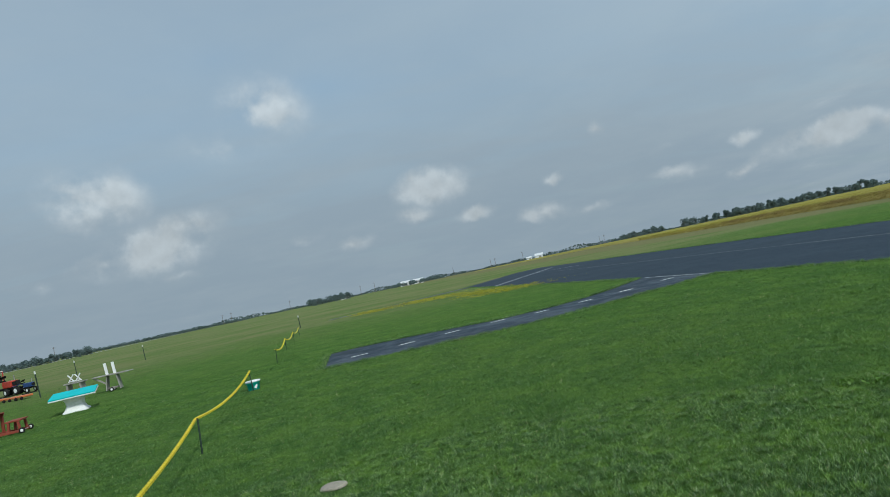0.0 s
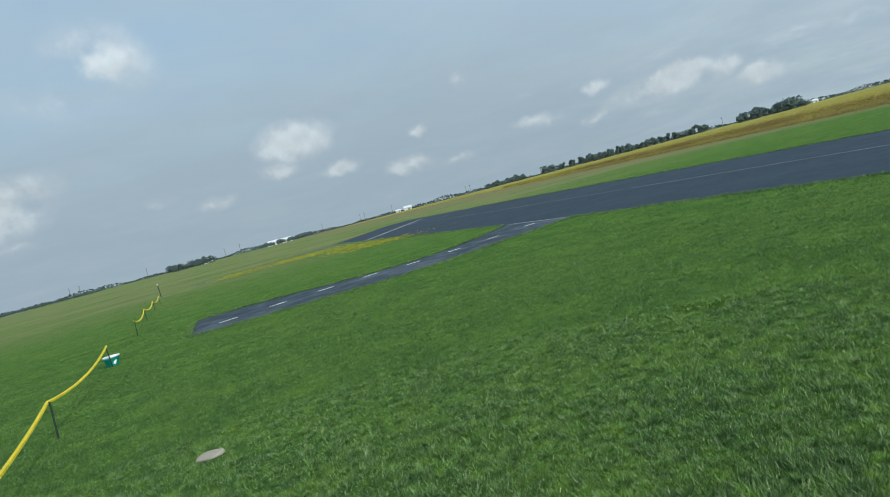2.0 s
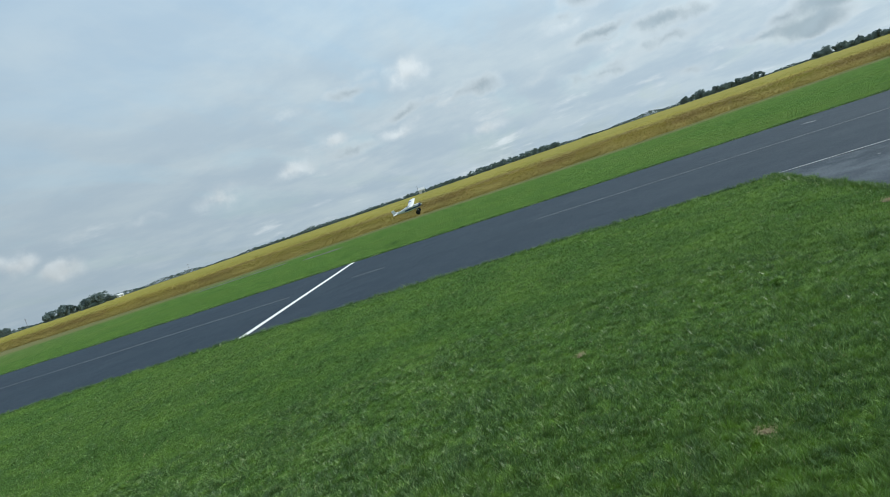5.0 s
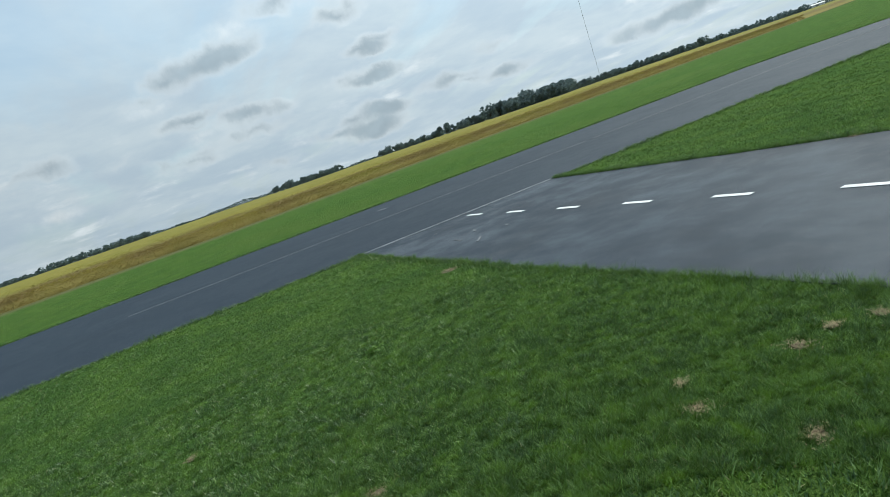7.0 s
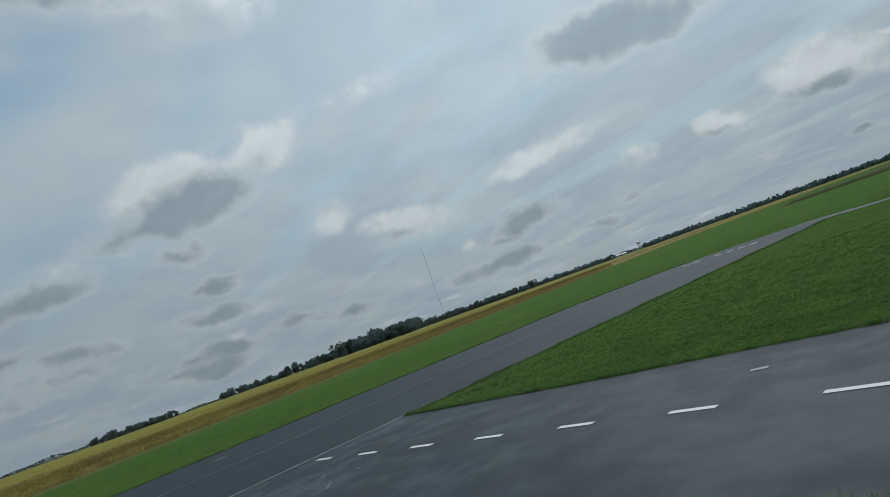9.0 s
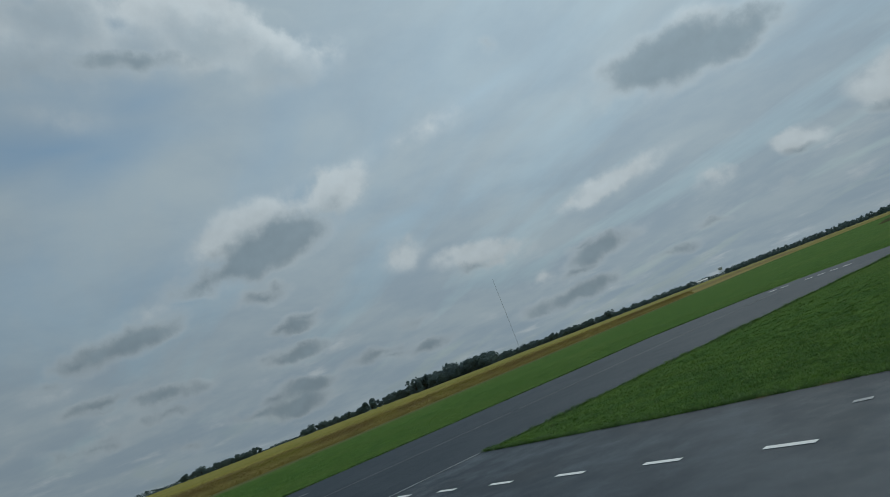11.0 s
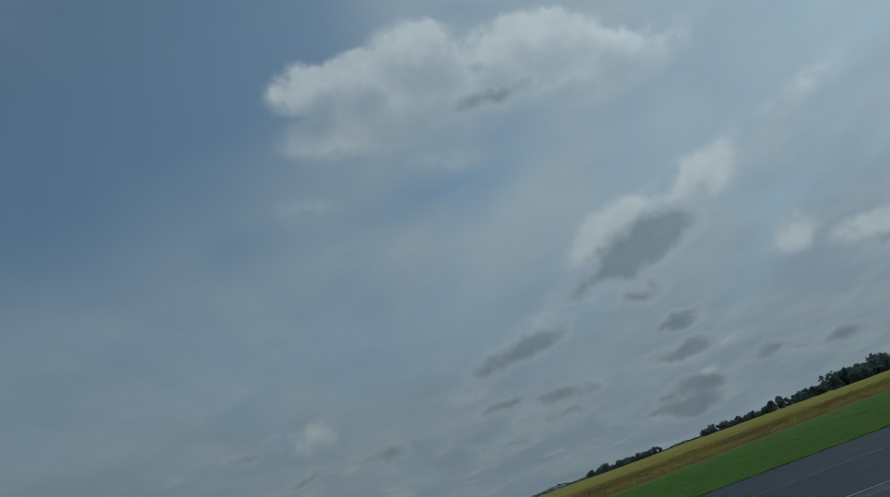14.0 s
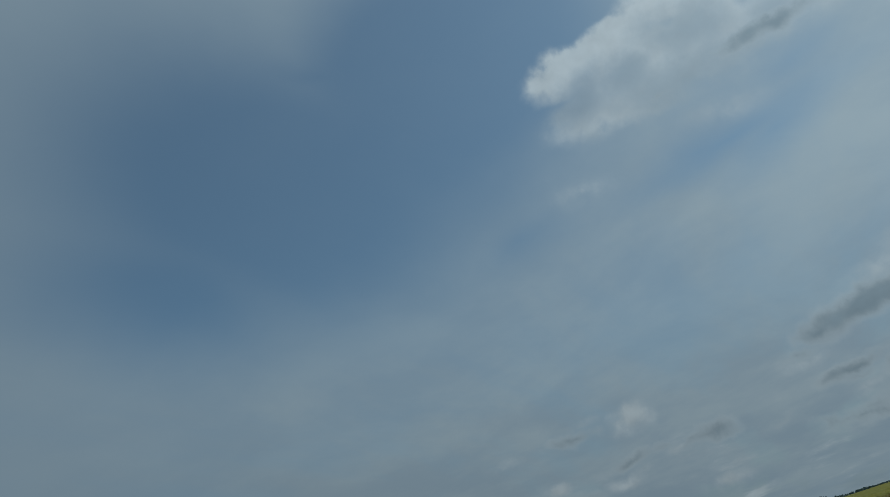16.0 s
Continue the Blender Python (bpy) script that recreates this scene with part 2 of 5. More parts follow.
veil_colour = W.vec("SCALE", W.mix(W.math("MULTIPLY", W.ramp(banks, 0.35, 0.7), east), (0.452, 0.533, 0.606), (0.543, 0.613, 0.657)), scale=veil_light)
col = W.mix(veil, clear, veil_colour)
# the cumulus: ragged, denser in the middle, with billows at several sizes
curl = W.noise(coord, 13.0, 6.0, 0.50).outputs["Fac"]
curl_up = W.noise(W.vec("ADD", coord, (0.0, 0.0, 0.014)), 13.0, 4.0, 0.50).outputs["Fac"]
billow = W.math("ADD", W.math("SUBTRACT", curl, 0.5), W.math("MULTIPLY", W.math("SUBTRACT", fine_noise.outputs["Fac"], 0.5), 0.35))
body = puffs(WHITE_A + WHITE_B + WHITE_C + WHITE_D + WHITE_E, bent, 1.85)
# many small clouds, closing up towards the horizon
spread = W.math("MULTIPLY", W.ramp(W.noise(level.outputs[0], 2.6, 5.0, 0.58, 0.1).outputs["Fac"], 0.44, 0.80), W.math("MULTIPLY", W.ramp(up, 0.05, 0.26, 0.32, 0.0), east))
mass = W.math("MAXIMUM", body, spread)
thick = W.math("ADD", mass, W.math("MULTIPLY", W.math("MULTIPLY", billow, 1.9), W.ramp(mass, 0.0, 0.40)))
# the high heaps: bright on top, greyer and thinner towards the base
tops = puffs([c for c in WHITE_A + WHITE_B + WHITE_C + WHITE_D + WHITE_E if c[1] > 25], W.vec("ADD", bent, (0.0, 0.0, 0.062)), 2.3)
under = W.ramp(W.math("ADD", tops, W.math("MULTIPLY", billow, 1.3)), 0.05, 1.05)
cover = W.math("MULTIPLY", W.math("MULTIPLY", W.ramp(thick, 0.0, 0.53), 0.90), W.math("SUBTRACT", 1.0, W.math("MULTIPLY", under, 0.45)))
heart = puffs(GREY_A + GREY_B + GREY_C + GREY_D + GREY_E, bent, 1.75)
core = W.math("ADD", heart, W.math("MULTIPLY", W.math("MULTIPLY", billow, 1.5), W.ramp(heart, 0.0, 0.30)))
core = W.math("MAXIMUM", core, W.math("MULTIPLY", spread, 0.6))
shade = W.math("MAXIMUM", W.math("MULTIPLY", W.ramp(core, 0.0, 0.76), 0.92), W.math("MULTIPLY", under, 0.50))
cover = W.math("MAXIMUM", cover, W.math("MULTIPLY", W.ramp(core, 0.02, 0.58), 0.88))
relief = W.math("MULTIPLY", W.math("SUBTRACT", curl, curl_up), 1.1)
lit = W.vec("SCALE", (0.745, 0.775, 0.79), scale=W.math("ADD", W.math("ADD", veil_light, W.ramp(up, 0.38, 0.58, 0.0, 0.08)), W.math("MULTIPLY", relief, 0.7)))
dark = W.vec("SCALE", (0.300, 0.365, 0.412), scale=W.math("ADD", veil_light, W.math("MULTIPLY", relief, 0.7)))
col = W.mix(cover, col, W.mix(shade, lit, dark))
back = W.node("ShaderNodeBackground")
W.put(back.inputs[0], col)
back.inputs[1].default_value = 1.0
out = W.node("ShaderNodeOutputWorld")
W.put(out.inputs[0], back.outputs[0])

sun = new("sun", bpy.data.lights.new("sun", "SUN"))
sun.data.energy, sun.data.angle, sun.data.color = 2.3, radians(4), (1.0, 0.94, 0.84)
sun.matrix_world = look(heading(SUN_AZ, SUN_EL) * 50, (0, 0, 0))


# ---- materials ----
def material(name, rough=0.8, spec=0.3, metal=0.0):
    m = bpy.data.materials.new(name)
    m.use_nodes = True
    t = Tree(m.node_tree)
    b = t.node("ShaderNodeBsdfPrincipled")
    o = t.node("ShaderNodeOutputMaterial")
    t.put(o.inputs[0], b.outputs[0])
    b.inputs["Roughness"].default_value = rough
    b.inputs["Specular IOR Level"].default_value = spec
    b.inputs["Metallic"].default_value = metal
    return m, t, b


def bump(t, b, height, strength=0.4, distance=0.01):
    n = t.node("ShaderNodeBump")
    n.inputs["Strength"].default_value, n.inputs["Distance"].default_value = strength, distance
    t.put(n.inputs["Height"], height)
    t.put(b.inputs["Normal"], n.outputs[0])


def place(t):
    return t.node("ShaderNodeNewGeometry").outputs["Position"]


def painted(name, colour, dark=0.7, rough=0.55, spec=0.4, metal=0.0, scale=14.0):
    """Paint, wood, plastic or metal of one colour with wear and grain at two scales."""
    m, t, b = material(name, rough, spec, metal)
    p = place(t)
    big, small = t.noise(p, scale * 0.3, 3.0), t.noise(p, scale * 6, 4.0)
    f = t.math("ADD", t.math("MULTIPLY", big.outputs["Fac"], 0.6), t.math("MULTIPLY", small.outputs["Fac"], 0.4))
    t.put(b.inputs["Base Color"], t.mix(t.ramp(f, 0.35, 0.65), tuple(c * dark for c in colour), colour))
    t.put(b.inputs["Roughness"], t.ramp(small.outputs["Fac"], 0.2, 0.8, max(rough - 0.12, 0.05), min(rough + 0.15, 1)))
    bump(t, b, small.outputs["Fac"], 0.25, 0.003)
    return m


def lawn_material():
    m, t, b = material("mown_lawn", 1.0, 0.03)
    p = place(t)
    broad, mid = t.noise(p, 0.11, 4.0), t.noise(p, 1.1, 4.0, 0.6)
    tuft, fine = t.noise(p, 7.0, 5.0, 0.7), t.noise(p, 70.0, 4.0, 0.75)
    c = t.mix(t.ramp(mid.outputs["Fac"], 0.35, 0.68), (0.068, 0.142, 0.028), (0.118, 0.208, 0.042))
    c = t.mix(t.math("MULTIPLY", t.ramp(broad.outputs["Fac"], 0.42, 0.70), 0.6), c, (0.125, 0.190, 0.042))
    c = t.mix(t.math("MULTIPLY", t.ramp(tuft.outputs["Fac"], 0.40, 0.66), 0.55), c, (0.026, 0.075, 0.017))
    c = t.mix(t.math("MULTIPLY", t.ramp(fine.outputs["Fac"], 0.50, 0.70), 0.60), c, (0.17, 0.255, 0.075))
    # shade between the blades, put into the colour as near-black specks
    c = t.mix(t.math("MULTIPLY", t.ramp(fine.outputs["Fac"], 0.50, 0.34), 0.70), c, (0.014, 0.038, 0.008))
    # weedy, drier meadow past the mown strip
    xyz = t.node("ShaderNodeSeparateXYZ")
    t.put(xyz.inputs[0], p)
    north = t.ramp(t.math("ADD", t.math("SUBTRACT", xyz.outputs[1], t.math("MULTIPLY", xyz.outputs[0], 0.25)), t.math("MULTIPLY", mid.outputs["Fac"], 14.0)), 26.0, 72.0)
    dry = t.math("MULTIPLY", north, t.ramp(t.noise(p, 0.07, 5.0, 0.65).outputs["Fac"], 0.34, 0.66, 0.25, 0.90))
    c = t.mix(dry, c, (0.185, 0.190, 0.085))
    c = t.mix(t.math("MULTIPLY", north, t.ramp(t.noise(p, 0.35, 5.0, 0.7).outputs["Fac"], 0.54, 0.70, 0.0, 0.55)), c, (0.205, 0.185, 0.095))
    back = t.math("MULTIPLY", t.math("MAXIMUM", t.math("SUBTRACT", -2.0, xyz.outputs[1]), 0.0), 0.33)
    verge = t.ramp(t.math("ADD", t.math("SUBTRACT", xyz.outputs[0], back), t.math("MULTIPLY", mid.outputs["Fac"], 3.0)), 43.5, 47.5)
    c = t.mix(t.math("MULTIPLY", verge, 0.75), c, (0.17, 0.155, 0.075))
    t.put(b.inputs["Base Color"], c)
    h = t.math("ADD", t.math("MULTIPLY", tuft.outputs["Fac"], 1.0), t.math("MULTIPLY", fine.outputs["Fac"], 0.5))
    bump(t, b, h, 0.9, 0.06)
    return m


def blade_material(name, rough, spec, dark, pale, clump):
    m, t, b = material(name, rough, spec)
    g = t.node("ShaderNodeNewGeometry")
    r, p = g.outputs["Random Per Island"], g.outputs["Position"]
    mid, tuft = t.noise(p, 1.1, 4.0, 0.6), t.noise(p, 7.0, 4.0, 0.65)
    c = t.mix(t.math("POWER", r, 2.2), dark, pale)
    c = t.mix(t.math("MULTIPLY", t.ramp(mid.outputs["Fac"], 0.40, 0.70), 0.55), c, (0.175, 0.310, 0.040))
    c = t.mix(t.math("MULTIPLY", t.ramp(tuft.outputs["Fac"], 0.48, 0.62), 0.48 * clump), c, (0.022, 0.070, 0.017))
    c = t.mix(t.math("MULTIPLY", t.ramp(tuft.outputs["Fac"], 0.46, 0.34), 0.55 * clump), c, (0.200, 0.350, 0.035))
    c = t.mix(t.ramp(r, 0.982, 0.992), c, (0.38, 0.36, 0.18))
    t.put(b.inputs["Base Color"], c)
    thin = t.node("ShaderNodeBsdfTranslucent")
    t.put(thin.inputs["Color"], t.mix(0.5, c, (0.16, 0.26, 0.02)))
    blend = t.node("ShaderNodeMixShader")
    blend.inputs[0].default_value = 0.20
    t.put(blend.inputs[1], b.outputs[0])
    t.put(blend.inputs[2], thin.outputs[0])
    t.put(m.node_tree.nodes["Material Output"].inputs[0], blend.outputs[0])
    return m


def asphalt_material(name, spec, rough0, rough1, patchy):
    m, t, b = material(name, 0.6, spec)
    b.inputs["Specular Tint"].default_value = (0.80, 0.92, 1.0, 1.0)
    p = place(t)
    broad, mid, grit = t.noise(p, 0.35, 5.0, 0.6), t.noise(p, 1.7, 5.0, 0.6), t.noise(p, 160.0, 2.0)
    along = t.node("ShaderNodeMapping", kind="POINT")
    t.put(along.inputs["Vector"], p)
    along.inputs["Scale"].default_value = (0.5, 0.05, 1.0)
    sweep = t.noise(along.outputs[0], 1.0, 4.0)
    c = t.mix(t.ramp(sweep.outputs["Fac"], 0.35, 0.65), (0.015, 0.026, 0.040), (0.018, 0.030, 0.044))
    c = t.mix(t.math("MULTIPLY", t.ramp(broad.outputs["Fac"], 0.50, 0.70), patchy), c, (0.034, 0.039, 0.046))
    c = t.mix(t.math("MULTIPLY", t.ramp(grit.outputs["Fac"], 0.45, 0.75), 0.35), c, (0.050, 0.057, 0.068))
    t.put(b.inputs["Base Color"], c)
    f = t.math("ADD", t.math("MULTIPLY", mid.outputs["Fac"], 0.45), t.math("MULTIPLY", broad.outputs["Fac"], 0.55))
    t.put(b.inputs["Roughness"], t.ramp(f, 0.38, 0.62, rough0, rough1))
    bump(t, b, t.math("ADD", grit.outputs["Fac"], t.math("MULTIPLY", mid.outputs["Fac"], 2.0 * patchy)), 0.35, 0.006)
    return m


def paint_line_material(name, colour, worn):
    """Road paint; worn is the share that has gone."""
    m, t, b = material(name, 0.7, 0.3)
    p = place(t)
    n, g = t.noise(p, 5.0, 5.0, 0.7), t.noise(p, 60.0, 3.0)
    f = t.math("ADD", t.math("MULTIPLY", n.outputs["Fac"], 0.55), t.math("MULTIPLY", g.outputs["Fac"], 0.45))
    t.put(b.inputs["Base Color"], t.mix(t.ramp(f, worn - 0.12, worn + 0.12), (0.055, 0.058, 0.064), colour))
    return m


def leaf_material(name, a, bcol, rough=0.75):
    m, t, b = material(name, rough, 0.2)
    g = t.node("ShaderNodeNewGeometry")
    n = t.noise(g.outputs["Position"], 0.12, 3.0)
    f = t.math("ADD", t.math("MULTIPLY", g.outputs["Random Per Island"], 0.65), t.math("MULTIPLY", n.outputs["Fac"], 0.35))
    c = t.mix(f, a, bcol)
    t.put(b.inputs["Base Color"], c)
    thin = t.node("ShaderNodeBsdfTranslucent")
    t.put(thin.inputs["Color"], c)
    blend = t.node("ShaderNodeMixShader")
    blend.inputs[0].default_value = 0.35
    t.put(blend.inputs[1], b.outputs[0])
    t.put(blend.inputs[2], thin.outputs[0])
    t.put(m.node_tree.nodes["Material Output"].inputs[0], blend.outputs[0])
    return m


def crop_material(name, lush, ripe, bare, brown):
    """A bean field turning ripe, in uneven drifts."""
    m, t, b = material(name, 0.85, 0.15)
    g = t.node("ShaderNodeNewGeometry")
    p, r = g.outputs["Position"], g.outputs["Random Per Island"]
    wide, mid, fine = t.noise(p, 0.035, 4.0), t.noise(p, 0.5, 4.0, 0.65), t.noise(p, 5.0, 4.0, 0.7)
    c = t.mix(t.ramp(wide.outputs["Fac"], 0.38, 0.62), lush, ripe)
    c = t.mix(t.math("MULTIPLY", t.ramp(mid.outputs["Fac"], 0.50, 0.72), 0.65), c, bare)
    c = t.mix(t.math("MULTIPLY", t.ramp(fine.outputs["Fac"], 0.45, 0.70), 0.35), c, tuple(v * 0.55 for v in lush))
    c = t.mix(t.math("MULTIPLY", r, 0.3), c, tuple(min(v * 1.3, 0.9) for v in ripe))
    xyz = t.node("ShaderNodeSeparateXYZ")
    t.put(xyz.inputs[0], p)
    # the outer rows ripen first, in long brown drifts
    back = t.math("MULTIPLY", t.math("MAXIMUM", t.math("SUBTRACT", -2.0, xyz.outputs[1]), 0.0), 0.33)
    far = t.math("ADD", t.math("SUBTRACT", xyz.outputs[0], back), t.math("MULTIPLY", wide.outputs["Fac"], 50.0))
    drift = t.noise(p, 0.16, 4.0, 0.6)
    c = t.mix(t.math("MULTIPLY", t.math("MULTIPLY", t.ramp(far, 102.0, 80.0), t.ramp(far, 66.0, 74.0, 0.35, 1.0)), t.ramp(drift.outputs["Fac"], 0.34, 0.58, 0.35, 0.90)), c, brown)
    # dry stems and fallen leaves low down on the plants
    c = t.mix(t.math("MULTIPLY", t.ramp(xyz.outputs[2], 0.58, 0.25), 0.75), c, bare)
    t.put(b.inputs["Base Color"], c)
    bump(t, b, fine.outputs["Fac"], 0.5, 0.10)
    thin = t.node("ShaderNodeBsdfTranslucent")
    t.put(thin.inputs["Color"], c)
    blend = t.node("ShaderNodeMixShader")
    blend.inputs[0].default_value = 0.35
    t.put(blend.inputs[1], b.outputs[0])
    t.put(blend.inputs[2], thin.outputs[0])
    t.put(m.node_tree.nodes["Material Output"].inputs[0], blend.outputs[0])
    return m


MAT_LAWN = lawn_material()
MAT_ASPHALT = asphalt_material("runway_asphalt", 0.16, 0.60, 0.66, 0.16)
MAT_SEALED = asphalt_material("sealed_asphalt", 0.17, 0.36, 0.62, 0.60)
MAT_BLADE = blade_material("grass_blade", 0.38, 0.55, (0.026, 0.088, 0.014), (0.350, 0.520, 0.170), 1.15)
MAT_MOWN = blade_material("mown_blade", 0.50, 0.35, (0.062, 0.138, 0.031), (0.188, 0.305, 0.096), 0.7)
MAT_SWARD = blade_material("grass_sward", 0.65, 0.2, (0.090, 0.190, 0.035), (0.150, 0.262, 0.062), 0.2)
MAT_LINE = paint_line_material("fresh_line_paint", (0.78, 0.78, 0.76), 0.28)
MAT_GHOST = paint_line_material("nearly_worn_line_paint", (0.19, 0.20, 0.21), 0.45)
MAT_FADED = paint_line_material("faded_line_paint", (0.41, 0.42, 0.43), 0.43)
# distance haze is mixed into these two leaf colours as pale blue-grey
MAT_HAZED_TREE = leaf_material("hazed_tree_leaves", (0.130, 0.180, 0.180), (0.180, 0.232, 0.225), 0.95)
MAT_HAZED_FAR = leaf_material("hazed_far_leaves", (0.060, 0.090, 0.085), (0.100, 0.135, 0.120))
MAT_WEED = leaf_material("weed_leaves", (0.09, 0.19, 0.03), (0.17, 0.28, 0.06), 0.5)
MAT_FLOWER = leaf_material("yellow_flower_weed", (0.30, 0.30, 0.04), (0.52, 0.46, 0.05), 0.6)
MAT_BARK = painted("bark", (0.10, 0.08, 0.06), 0.6, 0.9, 0.1, scale=3.0)
MAT_CROP = crop_material("ripe_beans", (0.29, 0.285, 0.060), (0.40, 0.345, 0.072), (0.50, 0.41, 0.14), (0.255, 0.185, 0.072))
MAT_GREENCROP = crop_material("green_crop", (0.05, 0.10, 0.02), (0.08, 0.14, 0.03), (0.14, 0.14, 0.05), (0.08, 0.13, 0.03))
MAT_WHITE = painted("white_paint", (0.80, 0.80, 0.78), 0.85, 0.5)
MAT_STONE = painted("pale_stone", (0.36, 0.32, 0.26), 0.55, 0.85, 0.2)
MAT_OLDPAVE = painted("old_pavement", (0.16, 0.16, 0.15), 0.6, 0.9, 0.15, scale=4.0)
MAT_OLDROAD = painted("pale_gravel", (0.42, 0.41, 0.38), 0.8, 0.9, 0.15, scale=0.5)
MAT_SOIL = painted("bare_soil", (0.21, 0.165, 0.10), 0.55, 0.95, 0.1, scale=20.0)
MAT_STRAW = painted("dry_straw", (0.37, 0.31, 0.17), 0.6, 0.8, 0.2, scale=20.0)
MAT_YELLOW = painted("yellow_plastic", (0.80, 0.66, 0.03), 0.8, 0.45)
MAT_POST = painted("dark_green_steel", (0.03, 0.055, 0.04), 0.6, 0.6)
MAT_TEAL = painted("turquoise_carpet", (0.02, 0.48, 0.50), 0.85, 0.8)
MAT_GREENTUB = painted("green_plastic", (0.03, 0.52, 0.45), 0.8, 0.4)
MAT_GREYWOOD = painted("weathered_wood", (0.36, 0.34, 0.31), 0.6, 0.85, 0.2)
MAT_REDWOOD = painted("red_stained_wood", (0.28, 0.06, 0.035), 0.6, 0.7, 0.3)
MAT_RED = painted("red_enamel", (0.50, 0.05, 0.03), 0.75, 0.35, 0.5)
MAT_ORANGE = painted("orange_enamel", (0.62, 0.17, 0.05), 0.75, 0.4, 0.5)
MAT_BLUE = painted("blue_enamel", (0.03, 0.07, 0.22), 0.7, 0.35, 0.5)
MAT_RUBBER = painted("black_rubber", (0.02, 0.02, 0.02), 0.7, 0.85, 0.2)
MAT_STEEL = painted("galvanised_steel", (0.45, 0.46, 0.47), 0.7, 0.5, 0.5, 0.6)
MAT_POLE = painted("grey_pole_wood", (0.20, 0.18, 0.16), 0.6, 0.9, 0.1)
MAT_ROOF = painted("pale_sheet_metal", (0.62, 0.64, 0.65), 0.85, 0.5, 0.4)


# ---- mesh helpers ----
def part(name, bm, mat, parent=None, label=""):
    """Links a bmesh as one mesh object, under a thing where one is given."""
    me = bpy.data.meshes.new(name)
    bm.to_mesh(me)
    bm.free()
    me.materials.append(mat)
    ob = new(name, me)
    if parent is not None:
        ob.parent = parent
    return tagged(ob, label)


def thing(name, m, label, category, group="", kind=""):
    ob = new(name)
    ob.empty_display_size = 0.2
    ob.matrix_basis = m
    return tagged(ob, label, category, group, kind)


def raw(name, verts, faces, mat, parent=None):
    """A mesh from arrays: verts (n, 3), faces (m, k)."""
    verts, faces = np.asarray(verts, np.float32), np.asarray(faces, np.int32)
    me = bpy.data.meshes.new(name)
    k = faces.shape[1]
    me.vertices.add(len(verts))
    me.vertices.foreach_set("co", verts.ravel())
    me.loops.add(faces.size)
    me.loops.foreach_set("vertex_index", faces.ravel())
    me.polygons.add(len(faces))
    me.polygons.foreach_set("loop_start", np.arange(0, faces.size, k, dtype=np.int32))
    me.update(calc_edges=True)
    me.materials.append(mat)
    ob = new(name, me)
    if parent is not None:
        ob.parent = parent
    return ob


def box(bm, size, at=(0, 0, 0), turn=(0, 0, 0), bevel=0.0):
    made = bmesh.ops.create_cube(bm, size=1.0, matrix=pose(*at, *turn) @ Matrix.Diagonal((*size, 1)))
    if bevel:
        edges = {e for v in made["verts"] for e in v.link_edges}
        bmesh.ops.bevel(bm, geom=list(edges), offset=bevel, segments=2, affect="EDGES", profile=0.6)
    return bm


def rod(bm, a, b, r, r2=None, sides=8):
    a, b = Vector(a), Vector(b)
    way = b - a
    m = Matrix.Translation((a + b) / 2) @ way.to_track_quat("Z", "Y").to_matrix().to_4x4()
    bmesh.ops.create_cone(bm, cap_ends=True, segments=sides, radius1=r, radius2=r if r2 is None else r2, depth=way.length, matrix=m)
    return bm


def slab(bm, outline, top, depth):
    """A flat piece with the given outline, its upper face at top."""
    face = bm.faces.new([bm.verts.new((x, y, top)) for x, y in outline])
    if face.normal.z < 0 or face.calc_area() and (face.normal_update() or face.normal.z < 0):
        face.normal_flip()
    r = bmesh.ops.extrude_face_region(bm, geom=[face])
    bmesh.ops.translate(bm, vec=(0, 0, -depth), verts=[v for v in r["geom"] if isinstance(v, bmesh.types.BMVert)])
    bmesh.ops.recalc_face_normals(bm, faces=bm.faces)
    return bm


def B():
    return bmesh.new()


# ---- ground and paving ----
RW_NEAR, RW_FAR, RW_MID = 11.45, 21.7, 16.4
PAVED = 0.008


def wavy(a, b, step, swing, seed):
    """Points from a to b, slightly uneven, as a mown lawn edge is."""
    rnd = random.Random(seed)
    a, b = Vector(a), Vector(b)
    n = max(int((b - a).length / step), 1)
    side = Vector((-(b - a).y, (b - a).x)).normalized()
    return [tuple(a.lerp(b, i / n) + side * (rnd.uniform(-swing, swing) if 0 < i else 0)) for i in range(n)]


def outline(corners, step=0.5, swing=0.035, seed=1, straight=()):
    pts = []
    for i, c in enumerate(corners):
        d = corners[(i + 1) % len(corners)]
        pts += [c] if i in straight else wavy(c, d, step, swing, seed + i)
    return pts


TAXI_NORTH = [(-1.5, 16.05), (1.0, 15.85), (3.1, 15.75), (4.7, 16.05), (6.4, 16.7), (8.5, 17.5), (10.2, 18.3), (9.95, 23.2), (8.1, 21.2), (6.6, 19.9), (5.3, 19.2), (3.7, 18.95), (2.2, 19.4), (0.6, 20.0), (-1.0, 20.2), (-1.6, 19.9)]
TAXI_MID = [(-14.0, -8.55), (2.4, -7.6), (6.6, -7.28), (RW_NEAR, -7.15), (RW_NEAR, -2.75), (5.6, -3.1), (1.7, -3.4), (-14.0, -4.1)]
TAXI_FAR_NORTH = [(-4.0, 55.2), (0.2, 56.6), (5.3, 60.8), (9.4, 63.2), (9.6, 65.6), (5.0, 62.4), (0.2, 57.8), (-4.0, 56.6)]
TAXI_FAR_SOUTH = [(-10.0, -26.6), (-10.0, -25.6), (7.7, -30.9), (11.6, -32.2), (14.1, -34.4), (12.2, -34.1), (7.8, -31.9)]
